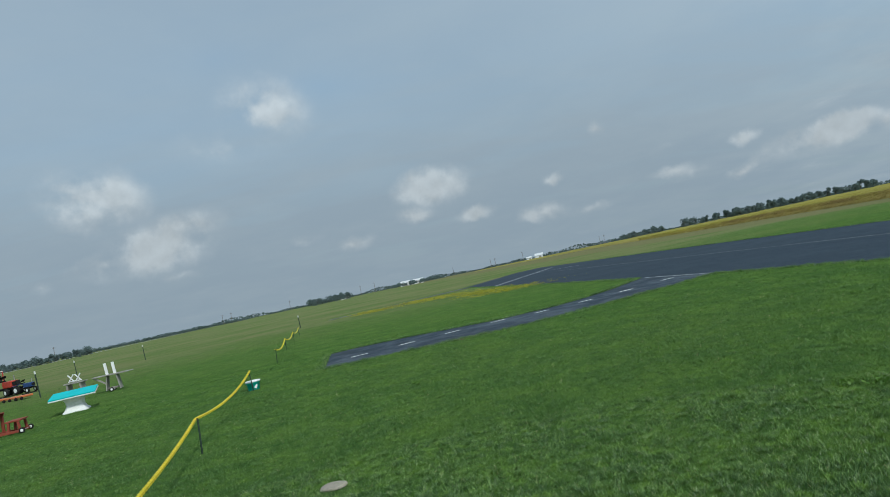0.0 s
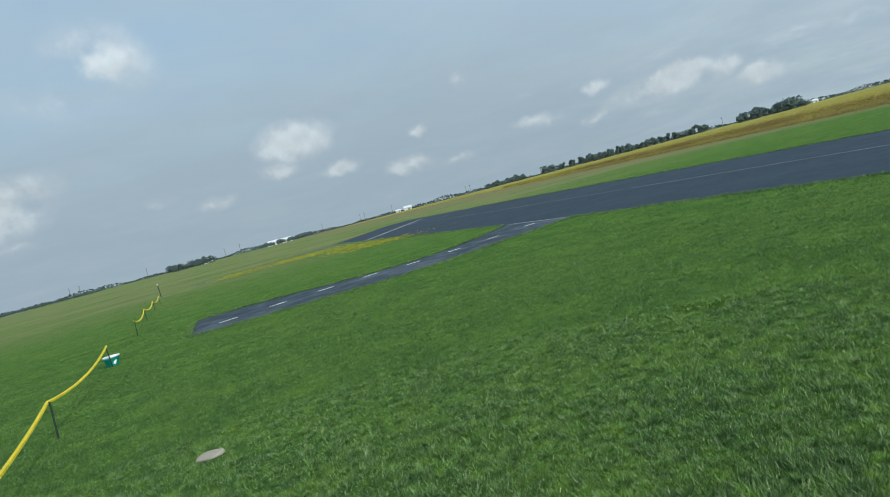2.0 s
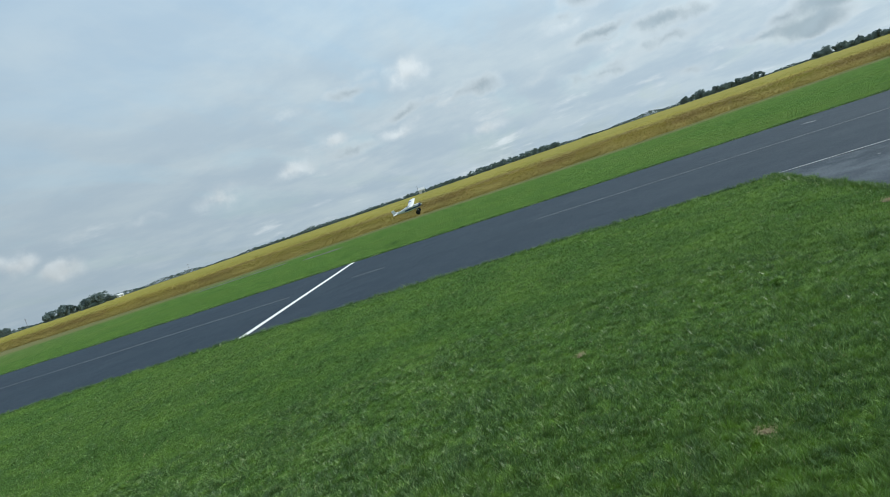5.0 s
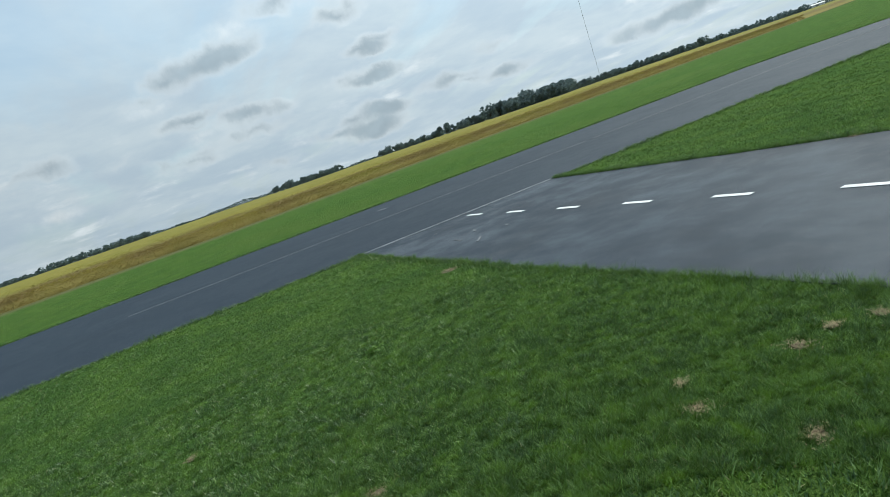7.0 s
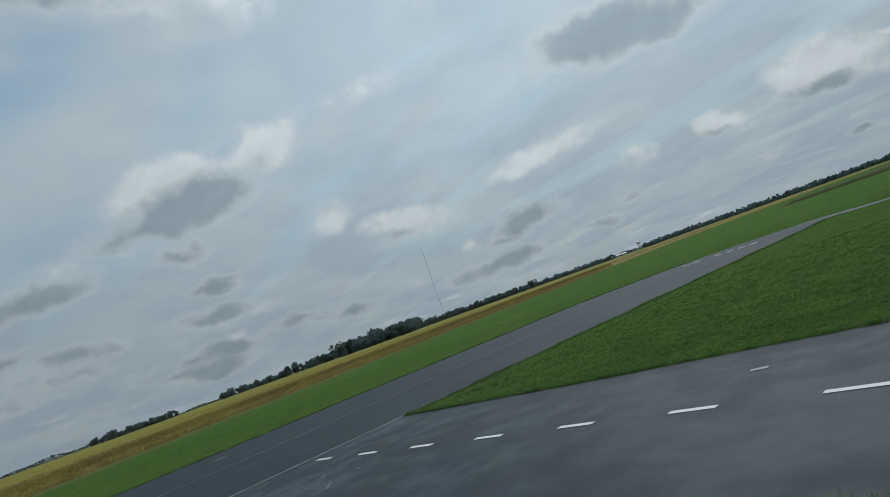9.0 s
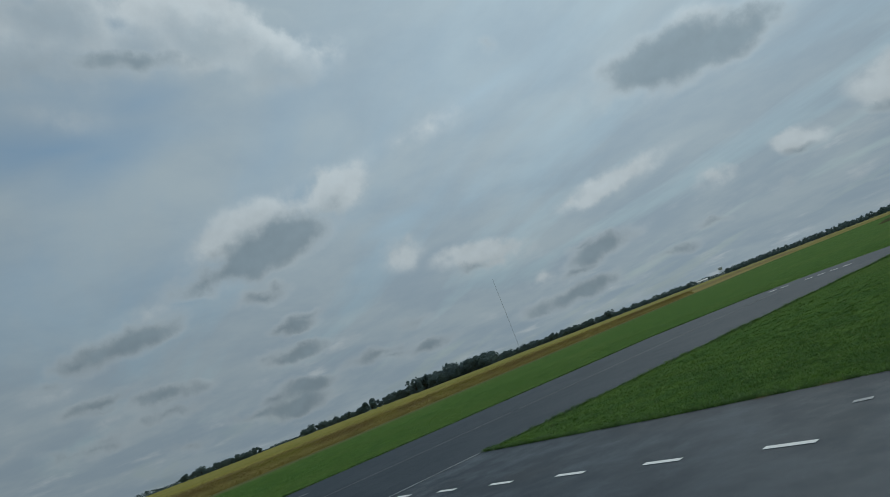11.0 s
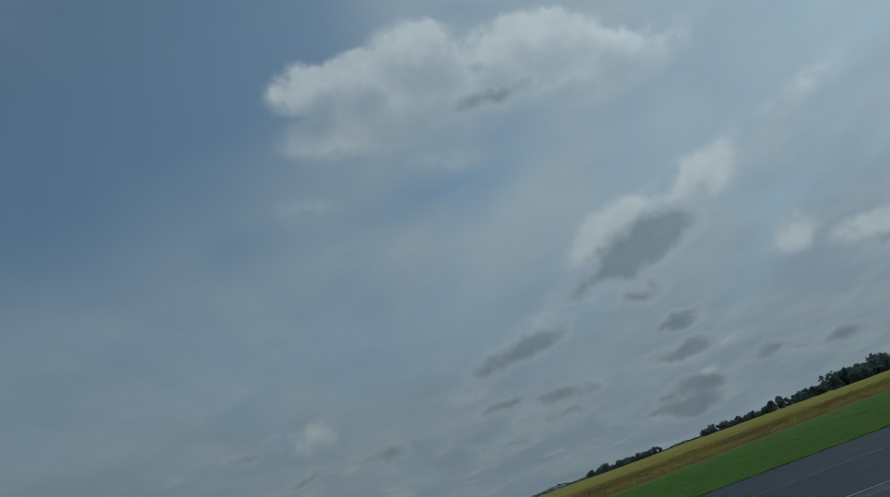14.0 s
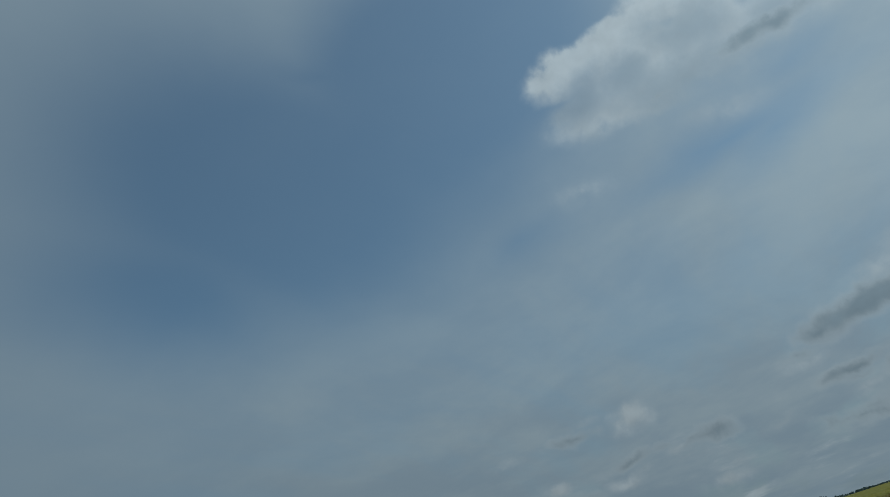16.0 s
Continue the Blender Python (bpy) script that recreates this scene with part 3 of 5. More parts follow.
RUNWAY = [(14.1, -34.4), (17.1, -33.2), (19.6, -30.6), (RW_FAR, -25.0), (RW_FAR, 16.0), (22.3, 28.0), (23.2, 45.0), (24.3, 90.0), (20.5, 89.0), (9.4, 66.0), (9.5, 45.0), (9.7, 31.0), (9.95, 23.2), (10.2, 18.3),
          (11.3, 8.0), (RW_NEAR, 4.0), (RW_NEAR, -27.0), (11.6, -32.2)]


def inside(poly, x, y):
    x, y = np.asarray(x), np.asarray(y)
    hit = np.zeros(x.shape, bool)
    for (x1, y1), (x2, y2) in zip(poly, poly[1:] + poly[:1]):
        if y1 != y2:
            hit ^= ((y1 > y) != (y2 > y)) & (x < (x2 - x1) * (y - y1) / (y2 - y1) + x1)
    return hit


def paved(x, y):
    hit = np.zeros(np.shape(x), bool)
    for poly in (RUNWAY, TAXI_NORTH, TAXI_MID, TAXI_FAR_NORTH, TAXI_FAR_SOUTH):
        hit |= inside(poly, x, y)
    return hit


def make_ground():
    rings = [0, 4, 8, 16, 32, 64, 130, 260, 520, 1040, 2100, 4500]
    bm, n = B(), 96
    mid = bm.verts.new((0, 0, 0))
    last = None
    for r in rings[1:]:
        ring = [bm.verts.new((r * math.cos(2 * math.pi * i / n), r * math.sin(2 * math.pi * i / n), 0)) for i in range(n)]
        for i in range(n):
            j = (i + 1) % n
            bm.faces.new((mid, ring[i], ring[j]) if last is None else (last[i], ring[i], ring[j], last[j]))
        last = ring
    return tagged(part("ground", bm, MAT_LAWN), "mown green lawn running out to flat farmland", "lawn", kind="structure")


def paving(name, pts, label, seed, straight=()):
    bm = slab(B(), outline(pts, seed=seed, straight=straight), PAVED, 0.05)
    return tagged(part(name, bm, MAT_ASPHALT if name == "runway" else MAT_SEALED), label, "runway" if name == "runway" else "taxiway", kind="structure")


def stripe(parent, a, b, width, mat, name, label=""):
    a, b = Vector(a), Vector(b)
    s = Vector((-(b - a).y, (b - a).x)).normalized() * width / 2
    bm = slab(B(), [tuple(a + s), tuple(a - s), tuple(b - s), tuple(b + s)], PAVED + 0.006, 0.004)
    return part(name, bm, mat, parent, label)


make_ground()
runway = paving("runway", RUNWAY, "dark asphalt model runway with worn white lines", 3, straight=(12, 17))
taxi_n = paving("taxiway", TAXI_NORTH, "narrow asphalt taxiway with a dashed centre line", 20, straight=(6,))
taxi_m = paving("taxiway", TAXI_MID, "wide asphalt taxiway with a dashed centre line", 40, straight=(3,))
paving("taxiway", TAXI_FAR_NORTH, "asphalt taxiway at the far end of the runway", 60, straight=(3,))
paving("taxiway", TAXI_FAR_SOUTH, "asphalt taxiway leaving the end of the runway", 80, straight=(3,))

stripe(runway, (11.33, 7.55), (RW_FAR - 0.05, 9.0), 0.17, MAT_LINE, "cross_line", "bright white painted line")
stripe(runway, (9.6, 50.5), (21.5, 74.5), 0.30, MAT_FADED, "threshold_line")
for y0, y1 in ((-28, -12), (-11.7, 1.7), (6.0, 7.0), (9.0, 24.0), (24.3, 56.0)):
    stripe(runway, (RW_MID, y0), (RW_MID, y1), 0.09, MAT_GHOST, "centre_line")
stripe(runway, (17.1, 65.5), (19.8, 59.5), 0.16, MAT_FADED, "edge_line")
stripe(runway, (RW_NEAR + 0.05, -7.1), (RW_NEAR + 0.05, -2.8), 0.06, MAT_FADED, "edge_line")
stripe(runway, (10.26, 18.5), (10.02, 23.0), 0.08, MAT_FADED, "edge_line")
for i in range(7):
    if i != 4:
        stripe(runway, (14.3 + i * 0.55, -30.2 + i * 0.11), (14.62 + i * 0.55, -30.13 + i * 0.11), 0.22, MAT_LINE, "threshold_bar")
for x, y in ((-0.66, 17.5), (0.66, 17.9), (2.03, 18.3), (3.42, 18.55), (4.73, 18.45), (6.19, 18.75), (7.72, 19.25), (9.5, 20.1)):
    stripe(taxi_n, (x - 0.23, y - 0.05), (x + 0.23, y + 0.05), 0.085, MAT_LINE, "dash")
for i in range(15):
    x = 10.83 - 1.43 * i
    stripe(taxi_m, (x - 0.25, -5.525 + 0.056 * x), (x + 0.25, -5.497 + 0.056 * x), 0.085, MAT_LINE, "dash")


# ---- crops and distance ----
def edge_shift(y):
    """How far the field's edge draws back from the runway strip."""
    return 0.33 * np.clip(-2.0 - y, 0, 160) + 0.22 * np.clip(y - 30.0, 0, 300)


def bean_field(name, x0, x1, y0, y1, height, mat, label, dense):
    """A canopy sheet with an uneven top and ragged leafy edges."""
    rnd = np.random.default_rng(5)
    xs = np.concatenate([[x0, x0 + 0.35, x0 + 1.0], np.arange(x0 + 1.7, x0 + 30, 0.6), np.geomspace(x0 + 30, x1, 60)])
    ys = np.unique(np.concatenate([np.arange(max(y0, -110), min(y1, 110), 0.8), np.linspace(y0, y1, 60)]))
    gx, gy = np.meshgrid(xs, ys, indexing="ij")
    gz = height + rnd.normal(0, 0.03, gx.shape) + 0.05 * np.sin(gx * 0.7 + gy * 0.31) + 0.04 * np.sin(gy * 0.9 - gx * 0.2)
    gz[0, :], gz[1, :], gz[2, :] = 0.0, gz[1, :] * 0.50, gz[2, :] * 0.86
    gx[:3, :] += 0.30 * np.sin(gy[:3] * 1.7) * np.sin(gy[:3] * 0.53 + 1) + rnd.normal(0, 0.05, gx[:3].shape)
    gz[:, 0] = gz[:, -1] = gz[-1, :] = 0.0
    gx += edge_shift(gy)
    nx, ny = gx.shape
    idx = np.arange(nx * ny).reshape(nx, ny)
    faces = np.stack([idx[:-1, :-1], idx[1:, :-1], idx[1:, 1:], idx[:-1, 1:]], -1).reshape(-1, 4)
    verts = np.stack([gx, gy, gz], -1).reshape(-1, 3)
    field = tagged(raw(name, verts, faces, mat), label, "crop field", kind="stuff")
    # leaves along the edge and over the nearest rows
    n = dense
    lx = x0 - 0.25 + np.where(rnd.uniform(0, 1, n) < 0.5, rnd.gamma(1.0, 3.0, n), rnd.gamma(1.3, 22.0, n))
    ly = rnd.uniform(max(y0, -115), min(y1, 190), n)
    front = rnd.uniform(0, 1, n) < 0.28
    lz = np.where(front, rnd.uniform(0.03, height + 0.08, n), height + rnd.normal(0.04, 0.07, n))
    lx = np.where(front, x0 + 1.0 * (lz / height) ** 2 - 0.05 + 0.30 * np.sin(ly * 1.7) * np.sin(ly * 0.53 + 1) + rnd.normal(0, 0.09, n), lx)
    lx = lx + edge_shift(ly)
    keep = lz > 0.03
    lx, ly, lz = lx[keep], ly[keep], lz[keep]
    tagged(raw("leaf_layer", *leaves(rnd, lx, ly, lz, 0.08, 0.17), mat, field), kind="stuff")
    return field


def leaves(rnd, x, y, z, small, large):
    """Loose triangles pairs standing about the given points."""
    n = len(x)
    c = np.stack([x, y, z], 1)
    u = rnd.normal(size=(n, 3))
    u /= np.linalg.norm(u, axis=1)[:, None]
    v = np.cross(u, rnd.normal(size=(n, 3)))
    v /= np.linalg.norm(v, axis=1)[:, None]
    s = rnd.uniform(small, large, n)[:, None] / 2
    verts = np.stack([c - u * s, c + v * s * 0.6, c + u * s, c - v * s * 0.6], 1).reshape(-1, 3)
    return verts, np.arange(4 * n).reshape(n, 4)


bean_field("bean_field", 48.0, 900.0, -420.0, 700.0, 0.64, MAT_CROP, "yellowing ripe bean field beyond the runway strip", 170000)


def low_crop():
    """A darker green crop across the south end of the field."""
    rnd = np.random.default_rng(12)
    xs, ys = np.linspace(-170, 47, 180), np.concatenate([-112 - np.arange(0, 20, 0.5), np.linspace(-134, -420, 60)])
    gx, gy = np.meshgrid(xs, ys, indexing="ij")
    gz = 0.42 + rnd.normal(0, 0.05, gx.shape)
    gz[0, :] = gz[-1, :] = gz[:, 0] = gz[:, -1] = 0.0
    nx, ny = gx.shape
    idx = np.arange(nx * ny).reshape(nx, ny)
    faces = np.stack([idx[:-1, :-1], idx[:-1, 1:], idx[1:, 1:], idx[1:, :-1]], -1).reshape(-1, 4)
    ob = raw("low_crop", np.stack([gx, gy, gz], -1).reshape(-1, 3), faces, MAT_GREENCROP)
    return tagged(ob, "dark green low crop past the runway end", "crop field", kind="stuff")


low_crop()


def crown_mesh(rnd, height, spread, count, leaf):
    """A broken crown of leaf clumps on several limbs."""
    tops = []
    for i in range(int(rnd.integers(6, 10))):
        a = rnd.uniform(0, 2 * math.pi)
        r = spread * rnd.uniform(0.15, 0.8)
        tops.append((r * math.cos(a), r * math.sin(a), height * rnd.uniform(0.22, 0.84), spread * rnd.uniform(0.30, 0.55)))
    pts = []
    for i in range(count):
        x, y, z, r = tops[int(rnd.integers(len(tops)))]
        d = rnd.normal(size=3)
        d *= r * rnd.uniform(0.55, 1.05) / np.linalg.norm(d)
        pts.append((x + d[0], y + d[1], max(z + d[2] * 0.9, height * 0.04)))
    p = np.array(pts)
    return tops, leaves(rnd, p[:, 0], p[:, 1], p[:, 2], leaf, leaf * 2.2)


def make_tree(seed, height, spread, mat):
    rnd = np.random.default_rng(seed)
    tree = thing("tree", pose(0, 0, -400), "broad green tree in a distant field edge, haze in its leaf colour", "tree", "distant trees")
    tops, (v, f) = crown_mesh(rnd, height, spread, 640, height * 0.09)
    bm = B()
    rod(bm, (0, 0, 0), (0, 0, height * 0.4), height * 0.028, height * 0.018, 7)
    for x, y, z, r in tops:
        rod(bm, (0, 0, height * 0.3), (x, y, z), height * 0.014, height * 0.004, 5)
    part("trunk", bm, MAT_BARK, tree)
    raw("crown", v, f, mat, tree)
    return tree


TREES = [make_tree(11 + i, 10.0, s, MAT_HAZED_TREE) for i, s in enumerate((5.4, 4.6, 6.2, 4.2, 6.8))]
used = set()


FAR_TREES = []


def far_row(az0, az1, distance, degrees, gap, seed):
    """Leaf clumps of trees too far off to tell apart."""
    rnd = np.random.default_rng(seed)
    az = az0
    while az < az1:
        d = distance * rnd.uniform(0.93, 1.1)
        h = math.tan(radians(degrees)) * d * rnd.uniform(0.6, 1.15) + 0.9
        w = h * rnd.uniform(0.35, 0.6)
        p = heading(az, 0) * d
        k = rnd.normal(size=(70, 3))
        k /= np.linalg.norm(k, axis=1)[:, None]
        k *= rnd.uniform(0.6, 1.0, 70)[:, None]
        FAR_TREES.append(np.stack([p.x + k[:, 0] * w, p.y + k[:, 1] * w, h * (0.54 + 0.46 * k[:, 2]), np.full(70, h * 0.34)], 1))
        az += gap * rnd.uniform(0.5, 1.4) * (h / d) * 40


def tree_row(az0, az1, distance, degrees, gap, seed):
    """Trees between two azimuths, of that height in degrees as seen from the field."""
    rnd = random.Random(seed)
    az = az0
    while az < az1:
        d = distance * rnd.uniform(0.92, 1.1)
        h = math.tan(radians(degrees)) * d * rnd.uniform(0.65, 1.12) + 0.9
        p = heading(az, 0) * d
        i = rnd.randrange(len(TREES))
        m = pose(p.x, p.y, 0, 0, 0, rnd.uniform(0, 360)) @ Matrix.Scale(h / 9.6, 4)
        if i in used:
            t = copy_thing(TREES[i], pose(0, 0, 0))
            t.matrix_basis = m
        else:
            used.add(i)
            TREES[i].matrix_basis = m
        az += 0.75 * gap * rnd.uniform(0.5, 1.4) * (h / d) * 57.3


tree_row(-48.0, -22.5, 420, 0.50, 0.62, 1)
far_row(-22.5, -10.6, 800, 0.22, 0.9, 21)
tree_row(-5.3, -2.0, 600, 0.55, 0.7, 2)
far_row(1.9, 6.7, 900, 0.32, 0.7, 3)
tree_row(22.4, 26.2, 700, 0.50, 0.9, 4)
tree_row(27.6, 31.7, 650, 0.60, 0.9, 5)
tree_row(31.7, 41.4, 600, 0.70, 0.8, 6)
tree_row(43.8, 48.4, 480, 0.82, 0.55, 7)
far_row(60.0, 73.3, 900, 0.24, 0.8, 8)
far_row(73.7, 79.5, 800, 0.32, 0.75, 9)
far_row(79.7, 88.0, 800, 0.46, 0.75, 10)
tree_row(98.5, 104.6, 600, 0.55, 0.6, 11)
tree_row(108.4, 114.0, 600, 0.58, 0.5, 12)
tree_row(113.6, 118.6, 480, 0.85, 0.5, 13)
tree_row(118.4, 125.6, 430, 1.15, 0.45, 14)
tree_row(118.8, 125.2, 450, 1.18, 0.5, 15)
tree_row(125.6, 137.0, 520, 0.60, 0.6, 16)
far_row(137.0, 144.0, 620, 0.40, 0.6, 17)
far_row(146.5, 168.5, 640, 0.37, 0.6, 18)


def far_trees():
    rnd = np.random.default_rng(14)
    p = np.concatenate(FAR_TREES)
    v, f = leaves(rnd, p[:, 0], p[:, 1], p[:, 2], 0.7, 1.5)
    c = np.repeat(p[:, :3], 4, 0)
    v = c + (v - c) * np.repeat(p[:, 3], 4)[:, None]
    return tagged(raw("distant_treeline", v, f, MAT_HAZED_TREE), "hazy green treeline along distant field edges", "treeline", kind="stuff")


far_trees()


def far_woods():
    """The hazy line of woods along the horizon."""
    rnd = np.random.default_rng(3)
    n = 26000
    az = np.radians(rnd.uniform(-60, 200, n))
    d = rnd.uniform(1400, 1700, n)
    top = 5.0 + 2.5 * np.sin(az * 23) + 2.0 * np.sin(az * 61 + 1) + 1.5 * np.sin(az * 140)
    z = rnd.uniform(0, 1, n) * np.maximum(top, 1.5)
    v, f = leaves(rnd, d * np.sin(az), d * np.cos(az), z, 2.5, 6.0)
    return tagged(raw("far_woods", v, f, MAT_HAZED_FAR), "low hazy line of woods along the horizon", "woods", kind="stuff")


far_woods()


# ---- distant structures ----
def far_at(az, d, turn=0.0, z=0.0):
    p = heading(az, 0) * d
    return pose(p.x, p.y, z, 0, 0, -az + turn)


def make_barn(az, d, length, depth, eaves, ridge, turn, label, wall=MAT_WHITE):
    barn = thing("barn", far_at(az, d, turn), label, "barn", "distant farm buildings")
    part("wall", box(B(), (length, depth, eaves), (0, 0, eaves / 2)), wall, barn)
    bm = B()
    h = depth / 2 + 0.4
    l = length / 2 + 0.4
    v = [bm.verts.new(p) for p in ((-l, -h, eaves), (l, -h, eaves), (l, 0, ridge), (-l, 0, ridge), (l, h, eaves), (-l, h, eaves),
                                   (-l, -h, eaves - 0.3), (l, -h, eaves - 0.3), (l, h, eaves - 0.3), (-l, h, eaves - 0.3))]
    for f in ((0, 1, 2, 3), (3, 2, 4, 5), (6, 7, 1, 0), (5, 4, 8, 9), (0, 3, 5, 9, 6), (1, 7, 8, 4, 2), (6, 9, 8, 7)):
        bm.faces.new([v[i] for i in f])
    part("roof", bm, MAT_ROOF, barn)
    door = part("door", box(B(), (min(4.0, length * 0.3), 0.2, eaves * 0.75), (length * 0.12, -depth / 2 - 0.1, eaves * 0.375)), MAT_GREYWOOD, barn)
    return barn


make_barn(-2.4, 700, 9, 6, 3.2, 5.0, 20, "small white farmhouse beside a dark grove")
make_barn(3.1, 950, 14, 9, 4.5, 7.5, -15, "white barn on the far field edge")
make_barn(4.2, 930, 16, 9, 4.5, 7.0, 10, "white barn on the far field edge")
make_barn(14.3, 900, 7, 6, 2.8, 4.5, 10, "small white shed beside a round-roofed barn")
make_barn(15.2, 900, 11, 9, 3.5, 6.5, 0, "large white barn with a high roof")
make_barn(49.0, 700, 5, 4, 2.6, 4.0, 30, "white farm shed beside a tree clump")
make_barn(75.3, 800, 8, 6, 5.0, 8.0, 0, "white farmhouse among field trees")
make_barn(144.2, 1100, 26, 9, 2.8, 4.2, 4, "long white sheds below a water tower")
make_barn(167.2, 640, 26, 9, 3.6, 5.4, 6, "long white sheds among trees")


def make_mast(az, d, height):
    mast = thing("radio_mast", far_at(az, d), "tall thin grey lattice radio mast", "mast")
    bm, w = B(), 0.6
    feet = [(w * math.cos(a), w * math.sin(a)) for a in (0.5, 2.6, 4.7)]
    for x, y in feet:
        rod(bm, (x, y, 0), (x, y, height), 0.11, sides=5)
    part("leg_frame", bm, MAT_ROOF, mast)
    bm = B()
    for k in range(int(height / 4)):
        for i in range(3):
            a, b = feet[i], feet[(i + 1) % 3]
            rod(bm, (*a, k * 4.0), (*b, k * 4.0 + 4.0), 0.035, sides=4)
    part("lattice", bm, MAT_ROOF, mast)
    part("antenna", rod(B(), (0, 0, height), (0, 0, height + 5), 0.15, 0.05, 6), MAT_POLE, mast)


make_mast(128.15, 1500, 178)


def make_water_tower(az, d, height):
    tower = thing("water_tower", far_at(az, d), "white water tower over low trees", "water tower")
    bm = B()
    bmesh.ops.create_uvsphere(bm, u_segments=20, v_segments=12, radius=1.0, matrix=pose(0, 0, height) @ Matrix.Diagonal((4.6, 4.6, 3.4, 1)))
    part("tank", bm, MAT_WHITE, tower)
    for i in range(6):
        a = i * math.pi / 3
        part("leg", rod(B(), (4.6 * math.cos(a), 4.6 * math.sin(a), 0), (3.6 * math.cos(a), 3.6 * math.sin(a), height - 1), 0.3, sides=6), MAT_WHITE, tower)
    part("riser", rod(B(), (0, 0, 0), (0, 0, height - 2), 0.7, sides=8), MAT_WHITE, tower)


make_water_tower(146.1, 1500, 14.5)


def make_pole():
    pole = thing("utility_pole", pose(0, 0, -400), "thin grey wooden utility pole", "pole", "utility poles")
    part("shaft", rod(B(), (0, 0, 0), (0, 0, 10), 0.19, 0.13, 8), MAT_POLE, pole)
    part("crossarm", box(B(), (2.4, 0.14, 0.16), (0, 0.18, 9.2), bevel=0.02), MAT_POLE, pole)
    for x in (-1.05, 0.0, 1.05):
        part("insulator", rod(B(), (x, 0.18, 9.28), (x, 0.18, 9.5), 0.06, 0.04, 6), MAT_WHITE, pole)
    return pole


pole = make_pole()
spots = [(-29.5, 420), (-25.0, 520), (-12.7, 650), (-12.0, 640), (-7.1, 640), (0.36, 600), (-0.9, 640), (7.5, 720), (10.9, 700), (11.3, 720), (13.8, 640), (21.0, 700), (20.6, 720), (42.5, 700), (54.5, 720), (75.0, 700), (111.1, 800)]
pole.matrix_basis = far_at(*spots[0])
for s in spots[1:]:
    copy_thing(pole, far_at(*s))


# ---- the barrier, tub and stone ----
POSTS = [(-1.86, 2.9), (-2.56, 8.8), (-2.97, 14.75), (-3.35, 21.0), (-3.88, 27.3), (-4.25, 33.0), (-4.6, 38.6)]
POST_TOP = 0.46


def make_post():
    post = thing("barrier_post", pose(0, 0, 0), "short dark green steel post in the lawn", "post", "barrier posts")
    bm = box(B(), (0.022, 0.006, POST_TOP + 0.1), (0, 0.010, POST_TOP / 2 - 0.05), bevel=0.001)
    box(bm, (0.006, 0.016, POST_TOP + 0.1), (0, 0, POST_TOP / 2 - 0.05), bevel=0.001)
    part("shaft", bm, MAT_POST, post)
    part("hook", rod(B(), (0, -0.01, POST_TOP - 0.02), (0, -0.035, POST_TOP + 0.005), 0.006, sides=6), MAT_POST, post)
    return post


post = make_post()
post.matrix_basis = pose(*POSTS[0], 0, 2, 1, 5)
for i, (x, y) in enumerate(POSTS[1:]):
    copy_thing(post, pose(x, y, 0, (-3, 2, 4, -2, 3, -4)[i], (2, -3, 2, 3, -2, 1)[i], i * 23))


def link_mesh(length, width, wire):
    """One oval chain link along x."""
    verts, faces = [], []
    n, k = 12, 5
    for i in range(n):
        a = 2 * math.pi * i / n
        cx, cy = (length - width) / 2 * (1 if math.cos(a) > 0.01 else -1 if math.cos(a) < -0.01 else 0) + width / 2 * math.cos(a), width / 2 * math.sin(a)
        for j in range(k):
            b = 2 * math.pi * j / k
            verts.append((cx + wire * math.cos(b) * math.cos(a), cy + wire * math.cos(b) * math.sin(a), wire * math.sin(b)))
            faces.append((i * k + j, ((i + 1) % n) * k + j, ((i + 1) % n) * k + (j + 1) % k, i * k + (j + 1) % k))
    return np.array(verts), np.array(faces)


def make_chain(posts, sags, label):
    lv, lf = link_mesh(0.062, 0.034, 0.0062)
    allv, allf, flip = [], [], 0
    for (a, b), sag in zip(zip(posts, posts[1:]), sags):
        a, b = Vector((*a, POST_TOP)), Vector((*b, POST_TOP))
        steps = int((b - a).length * 1.01 / 0.046)
        pts = []
        for i in range(steps + 1):
            u = i / steps
            p = a.lerp(b, u)
            p.z -= sag * 4 * u * (1 - u)
            pts.append(p)
        for p, q in zip(pts, pts[1:]):
            m = (q - p).to_track_quat("X", "Z").to_matrix().to_4x4() @ pose(0, 0, 0, 45 + 90 * (flip % 2))
            allf.append(lf + len(allv) * len(lv))
            allv.append(lv @ np.array(m.to_3x3()).T + np.array((p + q) / 2))
            flip += 1
    chain = thing("barrier_chain", pose(0, 0, 0), label, "chain")
    ob = raw("strand", np.concatenate(allv), np.concatenate(allf), MAT_YELLOW, chain)
    tagged(ob, kind="stuff")


make_chain(POSTS[:3], (0.10, 0.13), "yellow plastic chain hanging between short posts")
make_chain(POSTS[3:], (0.17, 0.17, 0.16), "yellow plastic chain sagging between far posts")


def lathe(bm, profile, sides=28):
    rings = [[bm.verts.new((r * math.cos(2 * math.pi * i / sides), r * math.sin(2 * math.pi * i / sides), z)) for i in range(sides)] for r, z in profile]
    for a, b in zip(rings, rings[1:]):
        for i in range(sides):
            j = (i + 1) % sides
            bm.faces.new((a[i], a[j], b[j], b[i]))
    bm.faces.new(rings[0][::-1])
    bm.faces.new(rings[-1])
    for f in bm.faces:
        f.smooth = len(f.verts) == 4
    return bm


